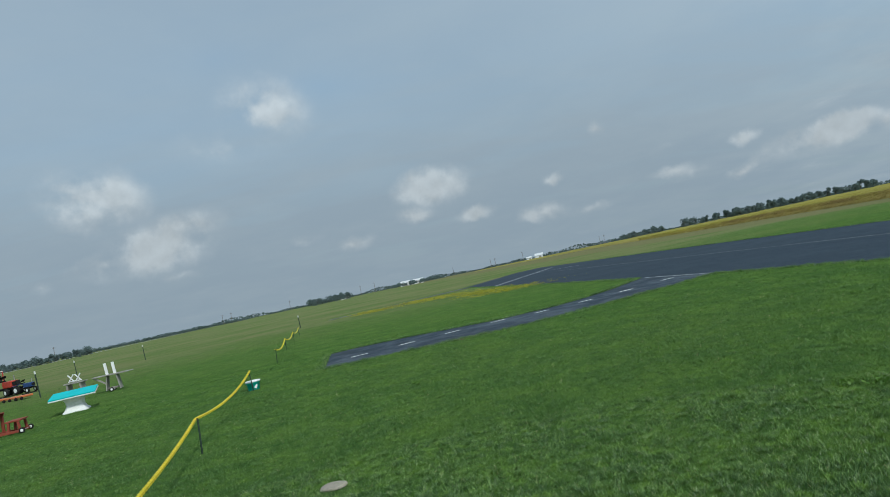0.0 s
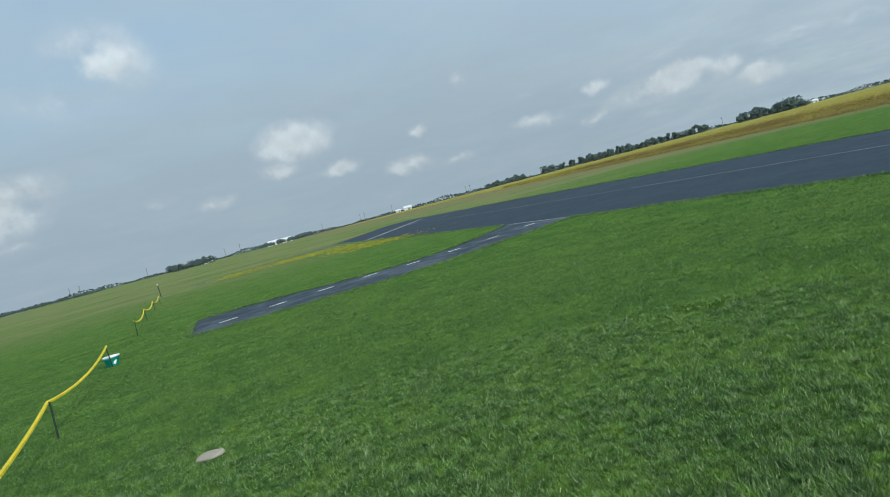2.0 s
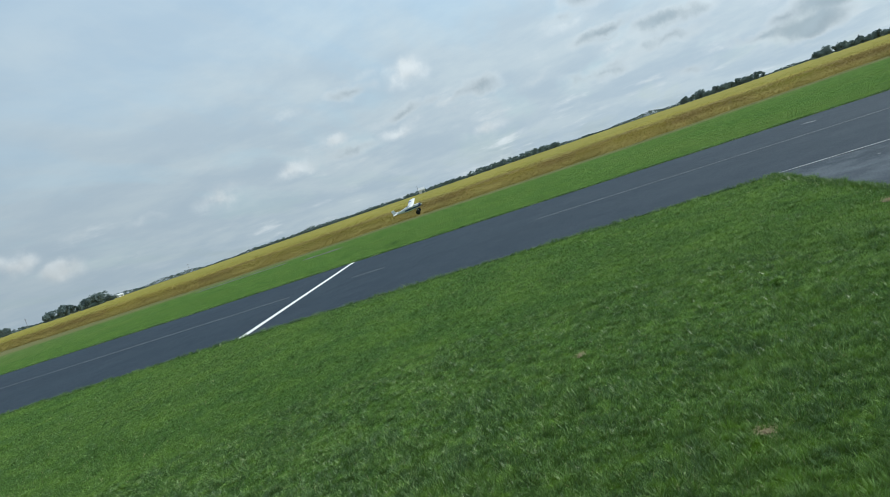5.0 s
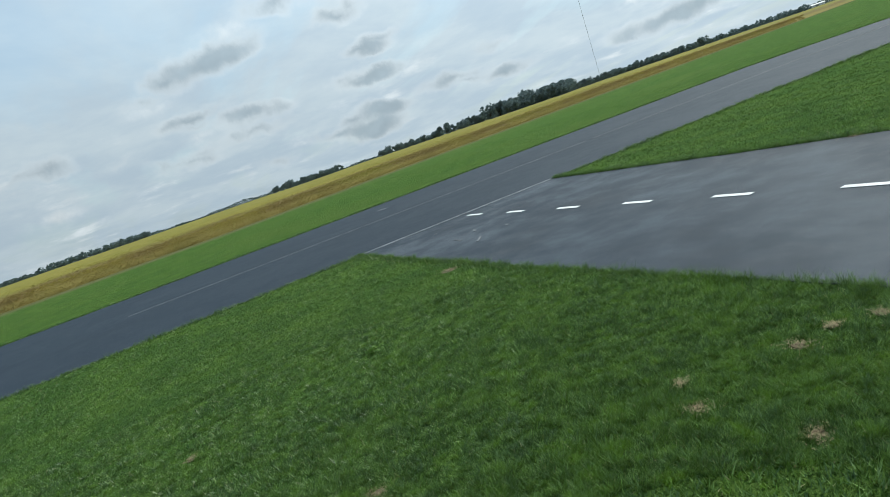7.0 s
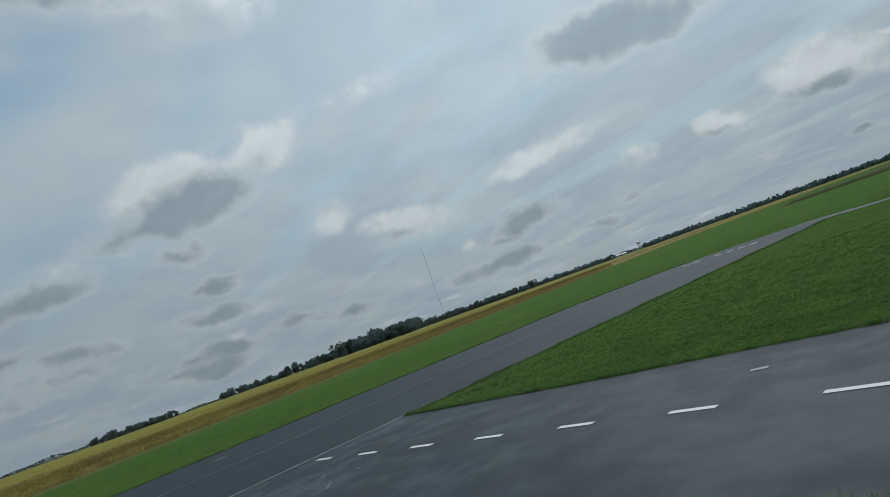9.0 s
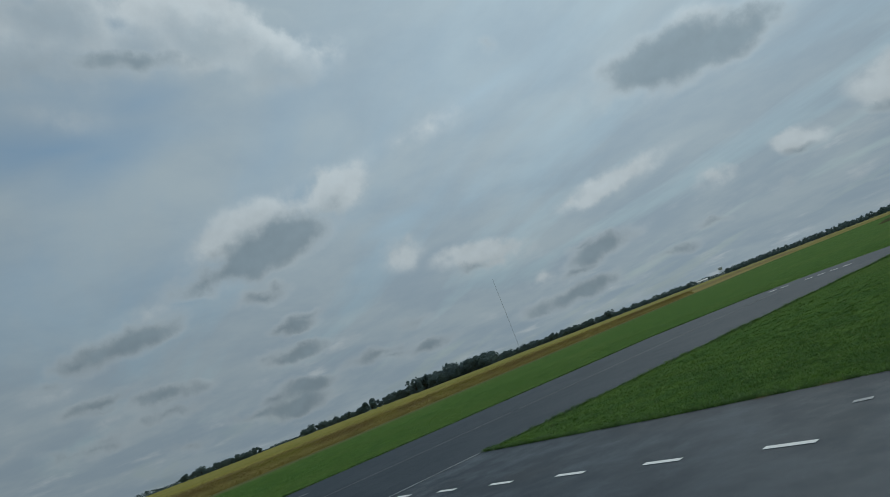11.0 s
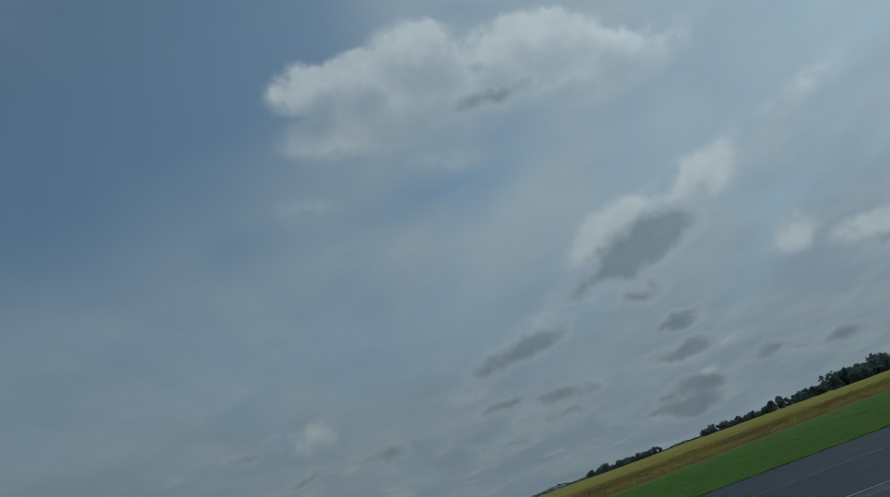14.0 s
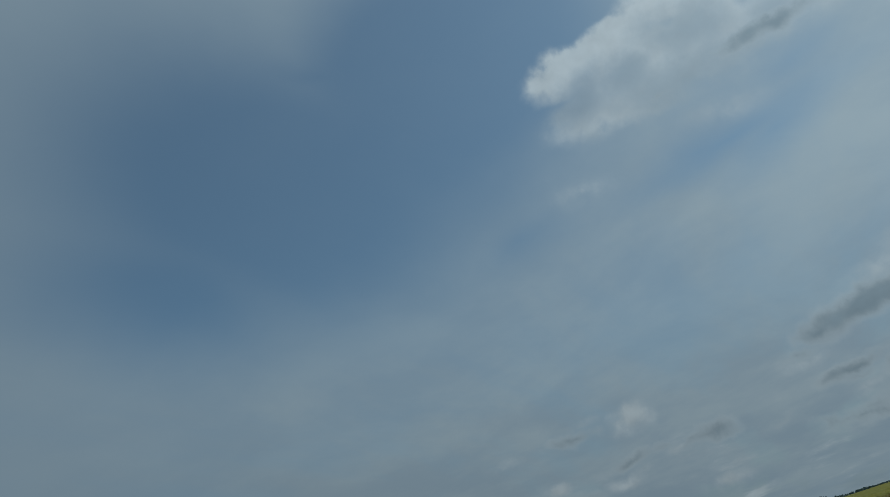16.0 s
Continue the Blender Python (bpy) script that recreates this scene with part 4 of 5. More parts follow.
tub = thing("tub", pose(-3.0, 14.98, 0, 0, 0, 20), "turquoise plastic tub with a white lid beside a post", "tub")
part("bucket", lathe(B(), [(0.115, 0.0), (0.125, 0.01), (0.150, 0.155), (0.160, 0.160), (0.160, 0.175), (0.150, 0.178)]), MAT_GREENTUB, tub)
part("lid", lathe(B(), [(0.150, 0.179), (0.170, 0.181), (0.172, 0.205), (0.160, 0.212), (0.02, 0.218)]), MAT_WHITE, tub, "white plastic lid")
part("sticker", box(B(), (0.05, 0.012, 0.09), (0.03, -0.136, 0.085), (-10, 25, 0), 0.003), MAT_WHITE, tub, "white sticker")


def make_stone(x, y, a, b, h, turn):
    bm, rnd = B(), random.Random(4)
    bmesh.ops.create_icosphere(bm, subdivisions=3, radius=1.0)
    for v in bm.verts:
        n = 1 + 0.16 * noise.noise(v.co * 1.7 + Vector((3, 1, 2))) + 0.05 * noise.noise(v.co * 6)
        f = max(abs(v.co.x), abs(v.co.y), 0.3)
        v.co = Vector((v.co.x * a * n, v.co.y * b * n, max(min(v.co.z * 1.6, 0.8 + 0.08 * noise.noise(v.co * 4)), -0.3) * h))
    for f in bm.faces:
        f.smooth = True
    ob = part("flat_stone", bm, MAT_STONE)
    ob.matrix_basis = pose(x, y, 0.012, 0, 0, turn)
    return tagged(ob, "pale flat stone lying in the grass", "stone")


make_stone(-0.66, 5.78, 0.120, 0.108, 0.024, 10)


def make_soil(x, y, r, seed):
    bm, n = B(), 26
    rnd = random.Random(seed)
    mid = bm.verts.new((0, 0, 0.007))
    rings = []
    for k, (s, z) in enumerate(((0.35, 0.006), (0.7, 0.005), (1.0, 0.001))):
        rings.append([bm.verts.new((r * s * rnd.uniform(0.7, 1.2) * math.cos(6.2832 * i / n), r * s * 0.7 * rnd.uniform(0.7, 1.2) * math.sin(6.2832 * i / n), z * rnd.uniform(0.6, 1.5))) for i in range(n)])
    for i in range(n):
        j = (i + 1) % n
        bm.faces.new((mid, rings[0][i], rings[0][j]))
        for a, b in zip(rings, rings[1:]):
            bm.faces.new((a[i], b[i], b[j], a[j]))
    ob = part("bare_patch", bm, MAT_SOIL)
    ob.matrix_basis = pose(x, y, 0.003, 0, 0, rnd.uniform(0, 180))
    g = np.random.default_rng(seed)
    n = int(120 + 700 * r)
    a = g.uniform(0, 6.283, n)
    px, py = g.normal(0, 0.75 * r, n), g.normal(0, 0.55 * r, n)
    s = np.stack([-np.sin(a), np.cos(a), np.zeros(n)], 1) * 0.0022
    e = np.stack([np.cos(a), np.sin(a), g.uniform(-0.1, 0.25, n)], 1) * g.uniform(0.010, 0.028, n)[:, None]
    o = np.stack([px, py, np.full(n, 0.008) + g.uniform(0, 0.008, n)], 1)
    raw("straw", np.stack([o - s, o + s, o + e], 1).reshape(-1, 3), np.arange(3 * n).reshape(n, 3), MAT_STRAW, ob)
    return tagged(ob, "small bare patch of dry soil in the lawn", "soil", "bare patches", "stuff")


SOIL = [(2.31, -2.54, 0.11), (2.31, -1.82, 0.12), (1.75, -1.91, 0.11), (2.56, -1.96, 0.07), (2.30, -2.80, 0.07), (2.18, -3.0, 0.08), (7.3, -2.74, 0.16), (4.9, 0.5, 0.09), (3.1, -0.4, 0.08), (5.2, -7.42, 0.2), (4.35, -7.5, 0.18), (2.63, -7.68, 0.15), (1.9, 15.75, 0.25), (5.2, 19.3, 0.2)]
for i, (x, y, r) in enumerate(SOIL):
    make_soil(x, y, r * (0.5 if y > -7.0 and x < 7 else 0.75), i)

# leftover paint and scuffs on the paving
for a, b in (((10.44, -3.90), (10.37, -3.86)), ((9.15, -3.68), (8.85, -3.66)), ((9.35, -4.14), (9.15, -4.06)), ((8.55, -3.85), (8.28, -3.66)), ((8.68, -4.38), (8.55, -4.33))):
    stripe(taxi_m, a, b, 0.04, MAT_GHOST, "scuff")
stripe(runway, (19.2, -5.9), (19.5, -5.7), 0.22, MAT_GHOST, "patch")
stripe(taxi_m, (3.44, -6.47), (3.62, -6.43), 0.09, MAT_FADED, "patch")
for y0, y1, x in ((15.6, 18.2, 36.4), (21.8, 29.5, 41.0)):
    ob = part("concrete_strip", slab(B(), outline([(x - 0.45, y0), (x + 0.45, y0), (x + 0.8, y1), (x - 0.2, y1)], 0.8, 0.1, 7), 0.012, 0.05), MAT_OLDPAVE)
    tagged(ob, "worn pale concrete strip in the grass", "pavement", kind="structure")


a, b = (heading(-36, 0) * 300).xy, (heading(-15.5, 0) * 900).xy
side = Vector((a.y - b.y, b.x - a.x)).normalized() * 3.5
ob = part("road", slab(B(), [tuple(a + side), tuple(a - side), tuple(b - side), tuple(b + side)], 0.15, 0.2), MAT_OLDROAD)
tagged(ob, "pale gravel road between distant fields", "road", kind="structure")


# ---- stands and machines by the fence line ----
def wheel(parent, at, axis_turn, r, w, hub_mat):
    """A rubber tyre with a hub, its axle along local x."""
    tyre_bm, hub_bm = B(), B()
    m = pose(*at, 0, 0, axis_turn) @ pose(0, 0, 0, 0, 90, 0)
    lathe(tyre_bm, [(r * 0.55, -w / 2), (r * 0.85, -w / 2), (r, -w * 0.3), (r, w * 0.3), (r * 0.85, w / 2), (r * 0.55, w / 2)], 20)
    lathe(hub_bm, [(r * 0.50, -w * 0.53), (r * 0.56, -w * 0.45), (r * 0.56, w * 0.45), (r * 0.50, w * 0.53), (r * 0.15, w * 0.60)], 16)
    tyre_bm.transform(m)
    hub_bm.transform(m)
    tyre = part("wheel", tyre_bm, MAT_RUBBER, parent)
    part("hub", hub_bm, hub_mat, tyre)
    return tyre


def make_pit_table():
    t = thing("pit_table", pose(-9.01, 20.01, 0, 0, 0, 16) @ Matrix.Scale(0.74, 4), "white pedestal table with a turquoise top", "table")
    bm = B()
    prof = [(0.46, 0.0), (0.46, 0.03), (0.36, 0.12), (0.30, 0.26), (0.31, 0.40), (0.38, 0.55), (0.46, 0.62)]
    rings = []
    for s, z in prof:
        rings.append([bm.verts.new((x * s, y * s, z)) for x, y in ((-1, -0.8), (-0.85, -1), (0.85, -1), (1, -0.8), (1, 0.8), (0.85, 1), (-0.85, 1), (-1, 0.8))])
    for a, b in zip(rings, rings[1:]):
        for i in range(8):
            bm.faces.new((a[i], a[(i + 1) % 8], b[(i + 1) % 8], b[i]))
    bm.faces.new(rings[0][::-1])
    bm.faces.new(rings[-1])
    part("pedestal", bm, MAT_WHITE, t, "white waisted pedestal")
    part("rim", box(B(), (1.62, 1.30, 0.05), (0, 0, 0.665), (7, 0, 0), bevel=0.012), MAT_WHITE, t)
    part("tabletop", box(B(), (1.60, 1.28, 0.05), (0, -0.012, 0.714), (7, 0, 0), bevel=0.012), MAT_TEAL, t, "turquoise padded top")


def make_plane_stand():
    s = thing("model_stand", pose(-10.06, 25.44, 0, 0, 0, 10) @ Matrix.Scale(0.88, 4), "weathered grey wooden stand with two white uprights", "stand")
    part("tabletop", box(B(), (1.35, 0.62, 0.04), (0, 0, 0.70), bevel=0.006), MAT_GREYWOOD, s)
    for x in (-0.18, 0.28):
        part("side_panel", box(B(), (0.05, 0.5, 0.62), (x, 0, 0.37), (0, 8 if x < 0 else -8, 0), 0.006), MAT_GREYWOOD, s)
    part("brace", box(B(), (0.62, 0.05, 0.07), (-0.40, -0.2, 0.52), (0, 38, 0), 0.006), MAT_GREYWOOD, s)
    part("stretcher", box(B(), (0.5, 0.06, 0.08), (0.05, 0, 0.14), bevel=0.006), MAT_GREYWOOD, s)
    for x in (-0.16, 0.14):
        part("upright", box(B(), (0.11, 0.06, 0.52), (x, 0.02, 0.95), (0, -4, 0), 0.01), MAT_WHITE, s, "white padded upright")
    for y in (-0.27, 0.27):
        wheel(s, (-0.02, y, 0.09), 90, 0.09, 0.05, MAT_WHITE)
    part("handle", rod(B(), (0.62, -0.25, 0.70), (0.92, -0.25, 0.72), 0.018), MAT_STEEL, s)


def make_cradle():
    s = thing("model_cradle", pose(-12.31, 27.63, 0, 0, 0, -5) @ Matrix.Scale(0.88, 4), "low stand with a crossed white cradle", "stand")
    part("tabletop", box(B(), (0.85, 0.5, 0.05), (0, 0, 0.58), bevel=0.006), MAT_GREYWOOD, s)
    for x in (-0.3, 0.3):
        part("leg", box(B(), (0.07, 0.42, 0.56), (x, 0, 0.28), bevel=0.006), MAT_GREYWOOD, s)
    for x in (-0.16, 0.16):
        for a in (38, -38):
            part("cradle_arm", box(B(), (0.045, 0.05, 0.42), (x, 0.0, 0.80), (0, a, 0), 0.008), MAT_WHITE, s, "white cradle arm")
    part("crossbar", box(B(), (0.6, 0.04, 0.05), (0, 0.03, 0.66), bevel=0.006), MAT_WHITE, s)


def make_start_stand():
    s = thing("starting_stand", pose(-9.32, 17.29, 0, 0, 0, 8) @ Matrix.Scale(0.68, 4), "red stained wooden starting stand on small wheels", "stand")
    for y in (-0.32, 0.32):
        part("base_rail", box(B(), (1.55, 0.09, 0.09), (-0.35, y, 0.09), bevel=0.008), MAT_REDWOOD, s)
        part("post", box(B(), (0.09, 0.09, 0.66), (-1.0, y, 0.42), bevel=0.008), MAT_REDWOOD, s)
        part("post", box(B(), (0.09, 0.09, 0.66), (-0.42, y, 0.42), bevel=0.008), MAT_REDWOOD, s)
        part("leg", box(B(), (0.08, 0.08, 0.36), (-0.02, y, 0.27), (0, 6, 0), 0.008), MAT_REDWOOD, s)
        part("leg", box(B(), (0.08, 0.08, 0.36), (0.32, y, 0.27), (0, -6, 0), 0.008), MAT_REDWOOD, s)
        part("top_rail", box(B(), (0.75, 0.09, 0.08), (-0.71, y, 0.76), bevel=0.008), MAT_REDWOOD, s)
    part("high_top", box(B(), (0.78, 0.74, 0.035), (-0.71, 0, 0.82), bevel=0.008), MAT_REDWOOD, s)
    part("seat", box(B(), (0.52, 0.74, 0.05), (0.15, 0, 0.47), bevel=0.008), MAT_REDWOOD, s)
    part("axle", rod(B(), (0.42, -0.42, 0.10), (0.42, 0.42, 0.10), 0.012), MAT_STEEL, s)
    for y in (-0.42, 0.42):
        wheel(s, (0.42, y, 0.10), 90, 0.10, 0.05, MAT_WHITE)


def make_tractor(m, body_mat, size, label, deck):
    t = thing("lawn_tractor", m @ Matrix.Scale(size, 4), label, "tractor", "mowing machines")
    bm = box(B(), (0.95, 0.50, 0.42), (0.55, 0, 0.72), bevel=0.06)
    box(bm, (0.10, 0.42, 0.34), (1.04, 0, 0.72), bevel=0.02)
    part("hood", bm, body_mat, t)
    part("frame", box(B(), (1.9, 0.34, 0.14), (0.05, 0, 0.45), bevel=0.02), MAT_RUBBER, t)
    part("grille", box(B(), (0.02, 0.34, 0.24), (1.105, 0, 0.74)), MAT_RUBBER, t)
    for y in (-0.42, 0.42):
        part("fender", box(B(), (0.75, 0.24, 0.06), (-0.58, y, 0.86), (0, -6, 0), 0.02), body_mat, t)
        wheel(t, (-0.55, y * 1.15, 0.42), 90, 0.42, 0.26, MAT_WHITE)
        wheel(t, (0.78, y, 0.24), 90, 0.24, 0.16, MAT_WHITE)
    part("seat", box(B(), (0.42, 0.44, 0.10), (-0.55, 0, 0.96), bevel=0.03), MAT_RUBBER, t)
    part("backrest", box(B(), (0.09, 0.44, 0.40), (-0.78, 0, 1.18), (0, -10, 0), 0.03), MAT_RUBBER, t)
    part("steering_column", rod(B(), (0.12, 0, 0.85), (-0.10, 0, 1.18), 0.03), MAT_RUBBER, t)
    part("steering_wheel", lathe(B(), [(0.16, 0.0), (0.19, 0.015), (0.16, 0.03), (0.14, 0.015)], 18), MAT_RUBBER, t).matrix_basis = pose(-0.12, 0, 1.19, 0, -32, 0)
    part("exhaust", rod(B(), (0.75, 0.18, 0.92), (0.75, 0.18, 1.25), 0.03), MAT_STEEL, t)
    if deck:
        part("roll_bar", box(B(), (0.06, 0.8, 0.06), (-0.85, 0, 1.62), bevel=0.01), MAT_WHITE, t)
        for y in (-0.37, 0.37):
            part("roll_post", box(B(), (0.06, 0.06, 0.8), (-0.85, y, 1.22), bevel=0.01), body_mat, t)
    return t


def make_mower_deck(m, label):
    d = thing("mower_deck", m, label, "mower")
    for x in (-0.75, 0.0, 0.75):
        part("deck", box(B(), (0.72, 0.9, 0.16), (x, 0, 0.24), bevel=0.05), MAT_ORANGE, d)
    part("drawbar", box(B(), (0.08, 1.2, 0.08), (0, 0.9, 0.35), bevel=0.01), MAT_RUBBER, d)
    for x in (-1.1, -0.38, 0.38, 1.1):
        wheel(d, (x, -0.5, 0.12), 0, 0.12, 0.08, MAT_RUBBER)


make_pit_table()
make_plane_stand()
make_cradle()
make_start_stand()
make_tractor(pose(-22.59, 41.93, 0, 0, 0, -35), MAT_RED, 0.95, "red tractor with black tyres parked on grass", True)
make_tractor(pose(-21.13, 41.16, 0, 0, 0, -25), MAT_BLUE, 0.62, "small dark blue mowing tractor parked on grass", False)
make_mower_deck(pose(-17.95, 34.25, 0, 0, 0, -30) @ Matrix.Scale(0.62, 4), "low orange mower deck on the grass")
make_mower_deck(pose(-19.53, 35.18, 0, 0, 0, -38) @ Matrix.Scale(0.62, 4), "low orange mower deck on the grass")


def make_marker(x, y, h):
    p = thing("marker_post", pose(x, y, 0, 2, -2, 0), "thin dark post with a pale top in rough grass", "post", "marker posts")
    part("shaft", rod(B(), (0, 0, -0.1), (0, 0, h - 0.14), 0.03, 0.028), MAT_POST, p)
    part("cap", rod(B(), (0, 0, h - 0.14), (0, 0, h), 0.04, 0.035), MAT_WHITE, p, "pale painted top")


for x, y, h in ((-15.87, 32.03, 1.25), (-22.5, 51.0, 1.2), (-19.49, 56.63, 1.25), (-5.9, 51.0, 1.0), (-36.0, 62.0, 1.2)):
    make_marker(x, y, h)


# ---- model aeroplane ----
def make_plane(m):
    p = thing("model_aeroplane", m, "white and blue high-wing model aeroplane in low flight", "aeroplane")
    bm = B()
    prof = [(0.47, 0.03, 0.035, 0.0), (0.42, 0.062, 0.07, 0.0), (0.28, 0.072, 0.085, 0.005), (0.10, 0.075, 0.115, 0.02), (-0.10, 0.070, 0.105, 0.02), (-0.35, 0.045, 0.06, 0.02), (-0.62, 0.018, 0.032, 0.03)]
    rings = []
    for x, hw, hh, zc in prof:
        rings.append([bm.verts.new((x, hw * math.cos(a), zc + hh * math.sin(a) * (1.0 if abs(math.sin(a)) < 0.9 else 0.95))) for a in [2 * math.pi * (i + 0.5) / 12 for i in range(12)]])
    for a, b in zip(rings, rings[1:]):
        for i in range(12):
            bm.faces.new((a[i], b[i], b[(i + 1) % 12], a[(i + 1) % 12]))
    bm.faces.new(rings[0])
    bm.faces.new(rings[-1][::-1])
    part("fuselage", bm, MAT_WHITE, p)
    bm = B()
    for y in (-0.0745, 0.0745):
        box(bm, (0.62, 0.006, 0.05), (0.12, y, -0.01), (0, 3, 0), 0.002)
    part("stripe", bm, MAT_BLUE, p, "dark blue side stripe")
    part("cowl", box(B(), (0.12, 0.12, 0.12), (0.415, 0, 0.0), bevel=0.03), MAT_BLUE, p, "dark blue engine cowl")
    bm = B()
    foil = [(0.13, 0.0), (0.12, 0.018), (0.06, 0.034), (-0.03, 0.028), (-0.13, 0.003), (-0.03, -0.004), (0.08, -0.008)]
    rings = [[bm.verts.new((0.12 + x, y, 0.14 + z + abs(y) * 0.035)) for x, z in foil] for y in (-0.76, -0.72, 0.0, 0.72, 0.76)]
    for a, b in zip(rings, rings[1:]):
        for i in range(7):
            bm.faces.new((a[i], a[(i + 1) % 7], b[(i + 1) % 7], b[i]))
    bm.faces.new(rings[0][::-1])
    bm.faces.new(rings[-1])
    part("wing", bm, MAT_WHITE, p)
    for y in (-0.45, 0.45):
        part("wing_band", box(B(), (0.20, 0.16, 0.006), (0.10, y, 0.182), (0, 4, 0)), MAT_BLUE, p, "dark blue wing band")
        part("strut", rod(B(), (0.12, y * 0.14, -0.06), (0.12, y * 0.95, 0.145), 0.007), MAT_WHITE, p)
    part("tailplane", box(B(), (0.15, 0.52, 0.012), (-0.58, 0, 0.045), bevel=0.004), MAT_WHITE, p)
    bm = B()
    f = [(-0.50, 0.05), (-0.58, 0.20), (-0.66, 0.23), (-0.70, 0.18), (-0.69, 0.02)]
    a = [bm.verts.new((x, -0.007, z)) for x, z in f]
    b = [bm.verts.new((x, 0.007, z)) for x, z in f]
    bm.faces.new(a)
    bm.faces.new(b[::-1])
    for i in range(5):
        bm.faces.new((a[i], b[i], b[(i + 1) % 5], a[(i + 1) % 5]))
    part("fin", bm, MAT_WHITE, p)
    for y in (-0.19, 0.19):
        part("gear_leg", rod(B(), (0.26, y * 0.3, -0.06), (0.28, y, -0.21), 0.009), MAT_STEEL, p)
        wheel(p, (0.28, y * 1.12, -0.22), 90, 0.085, 0.06, MAT_RUBBER)
    part("propeller", box(B(), (0.012, 0.035, 0.36), (0.50, 0, 0.0), (35, 0, 0), 0.004), MAT_RUBBER, p)
    part("spinner", lathe(B(), [(0.032, 0.0), (0.028, 0.025), (0.010, 0.05)], 12), MAT_WHITE, p).matrix_basis = pose(0.475, 0, 0, 0, 90, 0)


make_plane(pose(25.9, 7.55, 1.12, 10, -6, -83) @ Matrix.Scale(1.08, 4))


# ---- grass ----
def blades(r0, r1, az0, az1, count, tall, wide, seed, fall):
    """Single bent blades round the standing place, thinning out with distance."""
    rnd = np.random.default_rng(seed)
    az = np.radians(rnd.uniform(az0, az1, count))
    u = rnd.uniform(0, 1, count)
    r = np.sqrt(r0 ** 2 + u * (r1 ** 2 - r0 ** 2)) if fall == 0 else r0 * (r1 / r0) ** u
    return r * np.sin(az), r * np.cos(az)


def blade_mesh(x, y, height, width, rnd, lean):
    n = len(x)
    a = rnd.uniform(0, 2 * np.pi, n)
    la = rnd.uniform(0, 2 * np.pi, n)
    l = rnd.uniform(0.1, lean, n) * height
    base = np.stack([x, y, np.zeros(n)], 1)
    side = np.stack([np.cos(a), np.sin(a), np.zeros(n)], 1) * (width / 2)[:, None]
    bend = np.stack([np.cos(la) * l, np.sin(la) * l, np.zeros(n)], 1)
    rise = np.zeros((n, 3))
    rise[:, 2] = height
    tip = base + bend + rise * 0.92
    return np.stack([base - side, base + side, tip], 1).reshape(-1, 3), np.arange(3 * n).reshape(n, 3)


def tufts(r0, r1, az0, az1, count, each, tall, seed):
    """Blades in clumps that splay out from their roots; every clump has a height and a lean of its own."""
    rnd = np.random.default_rng(seed)
    cx, cy = blades(r0, r1, az0, az1, count, 0, 0, seed + 5, 1)
    size = np.clip(np.hypot(cx, cy) / 6, 0.6, 2.2)
    vigour = rnd.uniform(0, 1, count) ** 1.5 * (0.5 + tuftiness(cx, cy))
    la, ll = rnd.uniform(0, 2 * np.pi, count), rnd.uniform(0.0, 0.5, count)
    k = np.repeat(np.arange(count), each)
    n = len(k)
    dx, dy = rnd.normal(0, 0.016, n) * size[k], rnd.normal(0, 0.016, n) * size[k]
    x, y = cx[k] + dx, cy[k] + dy
    ok = ~paved(x, y) & soil_clear(x, y)
    k, dx, dy, x, y = k[ok], dx[ok], dy[ok], x[ok], y[ok]
    n = len(k)
    h = tall * (0.45 + 0.85 * vigour[k]) * rnd.uniform(0.55, 1.1, n)
    out = rnd.uniform(0.2, 1.1, n) * h
    q = np.hypot(dx, dy) + 1e-4
    a = rnd.uniform(0, 2 * np.pi, n)
    w = rnd.uniform(0.0028, 0.0058, n) * np.clip(np.hypot(x, y) / 6, 0.9, 4)
    side = np.stack([np.cos(a), np.sin(a), np.zeros(n)], 1) * (w / 2)[:, None]
    base = np.stack([x, y, np.zeros(n)], 1)
    tip = np.stack([x + dx / q * out + np.cos(la[k]) * ll[k] * h, y + dy / q * out + np.sin(la[k]) * ll[k] * h, h * 0.92], 1)
    return np.stack([base - side, base + side, tip], 1).reshape(-1, 3), np.arange(3 * n).reshape(n, 3)


def tuftiness(x, y):
    return 0.5 + 0.28 * np.sin(x * 3.1 + 1.7 * np.sin(y * 1.9)) * np.sin(y * 2.7 + 1.3 * np.sin(x * 2.3)) + 0.22 * np.sin(x * 9.1 + y * 4.3) * np.sin(y * 8.3 - x * 3.7)


def soil_clear(x, y):
    ok = np.ones(len(x), bool)
    for sx, sy, sr in SOIL + [(-0.66, 5.80, 0.17)]:
        ok &= (x - sx) ** 2 + (y - sy) ** 2 > (sr * 0.30) ** 2
    return ok


def near_grass():
    rnd = np.random.default_rng(8)
    x, y = blades(2.4, 6.6, -25, 178, 560000, 0, 0, 21, 1)
    keep = ~paved(x, y) & soil_clear(x, y) & (rnd.uniform(0, 1, len(x)) < 0.60 + 0.6 * tuftiness(x, y))
    x, y = x[keep], y[keep]
    h = (0.012 + 0.024 * rnd.uniform(0, 1, len(x)) ** 1.6) * (0.5 + 0.9 * tuftiness(x, y))
    v, f = blade_mesh(x, y, h, rnd.uniform(0.0035, 0.0070, len(x)), rnd, 1.3)
    v2, f2 = tufts(2.4, 6.6, -25, 178, 21000, 34, 0.044, 31)
    v, f = np.concatenate([v, v2]), np.concatenate([f, f2 + len(v)])
    return tagged(raw("near_grass", v, f, MAT_BLADE), "short mown green grass blades, tufted and uneven", "grass", kind="stuff")


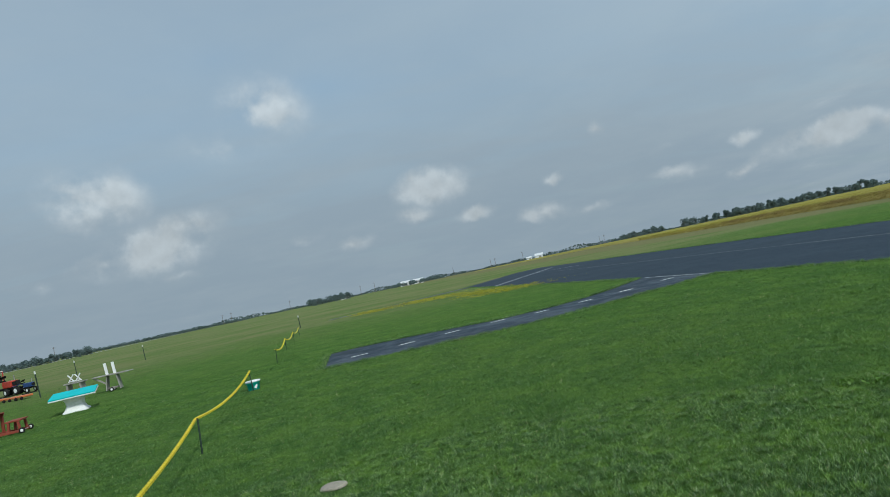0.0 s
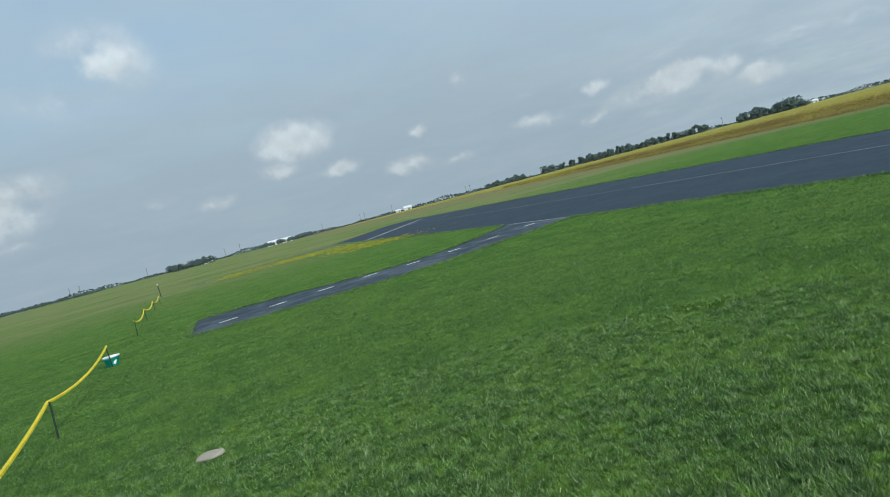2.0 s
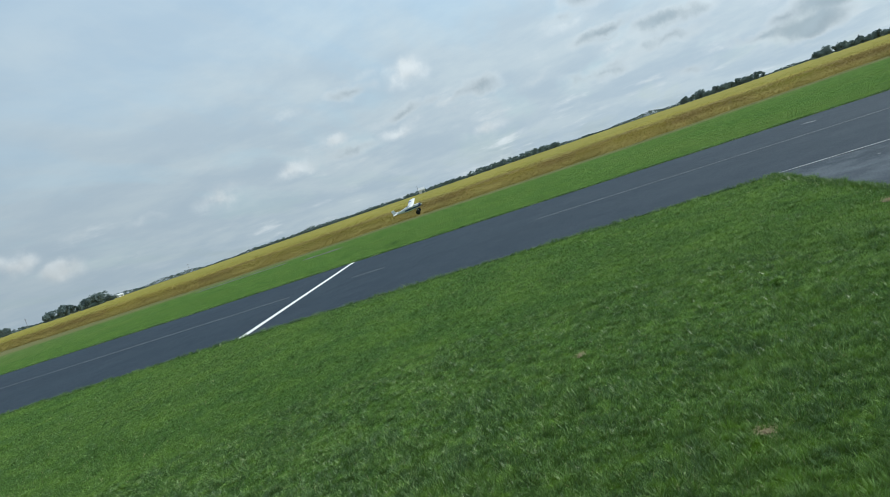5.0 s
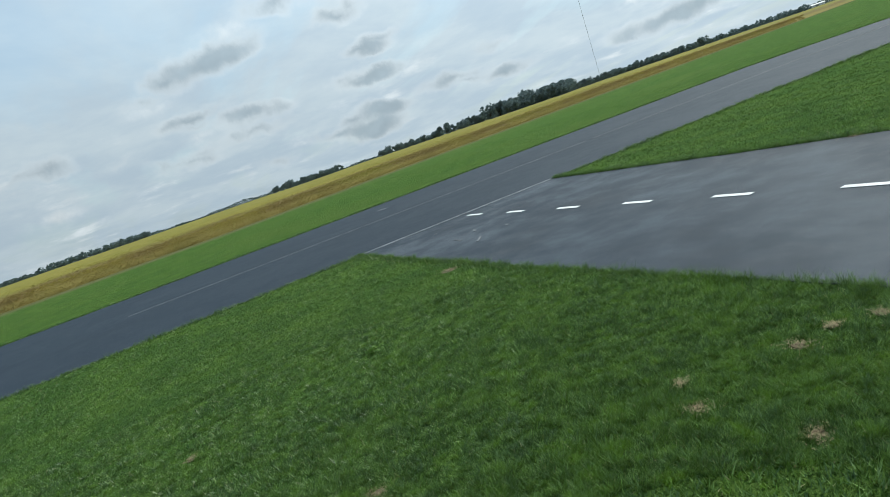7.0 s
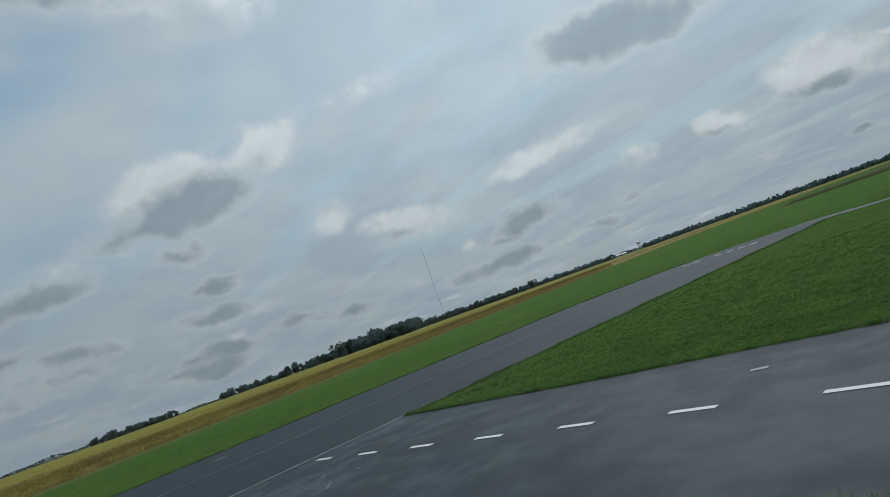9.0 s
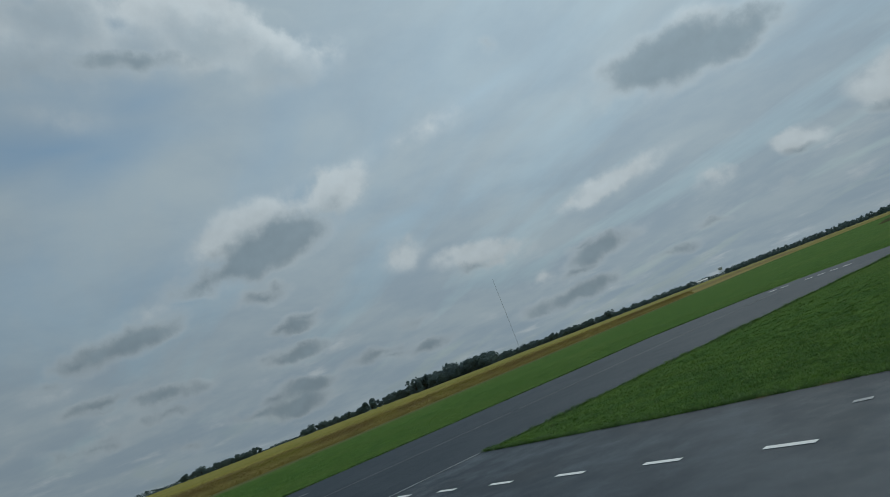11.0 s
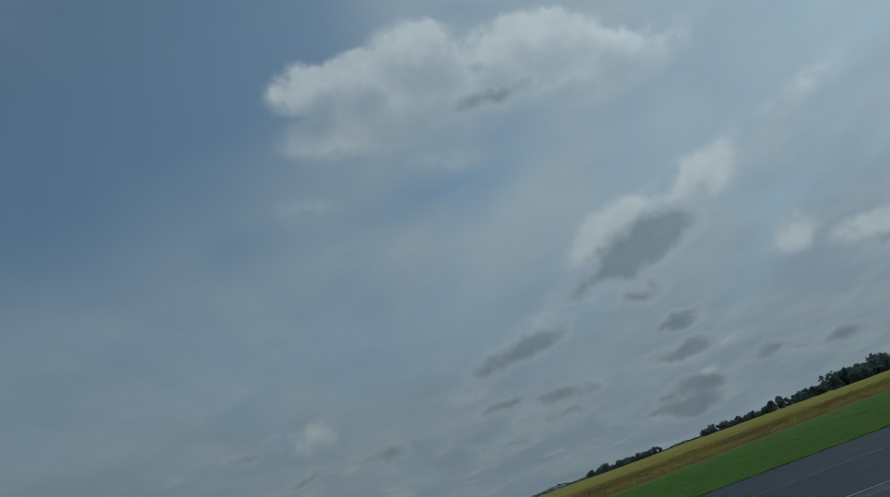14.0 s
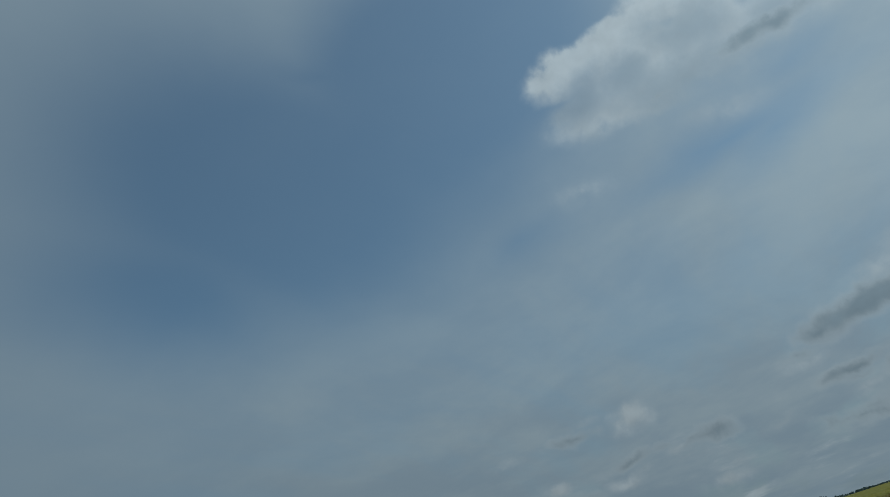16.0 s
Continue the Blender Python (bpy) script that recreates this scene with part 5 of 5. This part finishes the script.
def rear_grass(r0, r1, az0, az1, count, broad, seed):
    rnd = np.random.default_rng(seed)
    x, y = blades(r0, r1, az0, az1, count, 0, 0, seed + 13, int(r0 > 1))
    keep = ~paved(x, y) & soil_clear(x, y)
    x, y = x[keep], y[keep]
    h = (0.022 + 0.034 * rnd.uniform(0, 1, len(x)) ** 1.5) * (0.55 + 0.9 * tuftiness(x, y))
    w = rnd.uniform(0.0035, 0.0070, len(x)) * broad * np.clip(np.hypot(x, y) / 6, 1, 5)
    v, f = blade_mesh(x, y, h, w, rnd, 1.1)
    return tagged(raw("lawn_grass", v, f, MAT_BLADE), "short mown green grass blades, tufted and uneven", "grass", kind="stuff")


def mid_grass(name, r0, r1, count, seed, mat, label, clumps=0):
    rnd = np.random.default_rng(seed)
    x, y = blades(r0, r1, -45, 178, count, 0, 0, seed + 13, 1)
    share = np.clip((np.hypot(x, y) - 10.0) / 7.0, 0, 1)
    keep = ~paved(x, y) & soil_clear(x, y) & (rnd.uniform(0, 1, len(x)) < np.where(clumps > 0, 1 - 0.8 * share, share))
    x, y = x[keep], y[keep]
    r = np.hypot(x, y)
    h = (0.018 + 0.022 * rnd.uniform(0, 1, len(x)) ** 1.5) * (0.55 + 0.9 * tuftiness(x, y)) * (1.0 if clumps else 0.7)
    v, f = blade_mesh(x, y, h, rnd.uniform(0.0035, 0.0065, len(x)) * np.clip(r / 6, 1, 5), rnd, 1.5)
    if clumps:
        v2, f2 = tufts(r0, r1 * 1.3, -45, 178, clumps, 26, 0.036, seed + 31)
        v, f = np.concatenate([v, v2]), np.concatenate([f, f2 + len(v)])
    return tagged(raw(name, v, f, mat), label, "grass", kind="stuff")


def edge_grass():
    """Longer grass hanging over the edges of the paving."""
    rnd = np.random.default_rng(10)
    xs, ys = [], []
    for poly, per in ((RUNWAY, 450), (TAXI_MID, 1300), (TAXI_NORTH, 600)):
        for (x1, y1), (x2, y2) in zip(poly, poly[1:] + poly[:1]):
            n = int(math.hypot(x2 - x1, y2 - y1) * per)
            t = rnd.uniform(0, 1, n)
            out = rnd.exponential(0.05, n) - 0.02
            nx, ny = (y2 - y1), -(x2 - x1)
            q = math.hypot(nx, ny)
            xs.append(x1 + (x2 - x1) * t + nx / q * out)
            ys.append(y1 + (y2 - y1) * t + ny / q * out)
    x, y = np.concatenate(xs), np.concatenate(ys)
    keep = ~paved(x, y) | (rnd.uniform(0, 1, len(x)) < 0.12)
    for x0, y0, y1 in ((RW_NEAR, -7.15, -2.75), (10.1, 18.3, 23.2)):
        keep &= ~((np.abs(x - x0) < 0.3) & (y > y0 + 0.05) & (y < y1 - 0.05))
    keep &= (y > -31.5) & (y < 62.5)
    x, y = x[keep], y[keep]
    r = np.hypot(x, y)
    h = (0.040 + 0.050 * rnd.uniform(0, 1, len(x))) * (0.35 + 1.2 * tuftiness(x * 2.3, y * 2.3))
    v, f = blade_mesh(x, y, h, rnd.uniform(0.003, 0.005, len(x)) * np.clip(r / 5, 1, 4), rnd, 1.3)
    return tagged(raw("edge_grass", v, f, MAT_BLADE), "longer green grass fringing the asphalt edges", "grass", kind="stuff")


WEEDS = [(3.92, 4.91, 0.15), (3.75, 5.05, 0.08), (5.4, -1.1, 0.07), (7.7, 36.9, 0.8), (7.0, 41.5, 0.6), (5.3, 47.9, 0.9), (3.5, 51.0, 0.8), (-0.2, 50.2, 0.7), (0.4, 10.4, 0.1), (7.4, 9.3, 0.12)]


def make_weed(x, y, r, seed):
    rnd = np.random.default_rng(seed)
    tall = r > 0.5
    n = 700 if tall else 70
    if tall:
        px, py = rnd.normal(0, r * 1.6, n), rnd.normal(0, r * 0.8, n)
        v, f = leaves(rnd, px, py, rnd.uniform(0.05, 0.22, n), 0.05, 0.12)
    else:
        a, q = rnd.uniform(0, 6.28, n), 0.75 * r * np.sqrt(rnd.uniform(0, 1, n))
        v, f = leaves(rnd, q * np.cos(a), q * np.sin(a), 0.02 + 0.03 * rnd.uniform(0, 1, n), 0.02, 0.05)
    ob = raw("weed", v, f, MAT_FLOWER if tall else MAT_WEED)
    ob.matrix_basis = pose(x, y, 0.0, 0, 0, -25)
    return tagged(ob, "yellow flowering weeds in rough grass" if tall else "pale green broad-leaved weed patch in the lawn", "weed", "weeds", "stuff")


for i, (x, y, r) in enumerate(WEEDS):
    make_weed(x, y, r, 50 + i)
near_grass()
for i, (a, b, c, d, n, k) in enumerate(((0.25, 2.45, -180, 180, 120000, 1.6), (2.4, 9.0, 178, 335, 100000, 1.9), (6.5, 9.0, 315, 335, 12000, 1.6), (9.0, 30.0, 178, 315, 80000, 1.7))):
    rear_grass(a, b, c, d, n, k, 70 + i)
mid_grass("mown_grass", 6.4, 17.0, 420000, 9, MAT_MOWN, "mown green grass of the open field", 13000)
mid_grass("far_grass", 10.0, 44.0, 330000, 11, MAT_SWARD, "even green sward along the runway")
edge_grass()
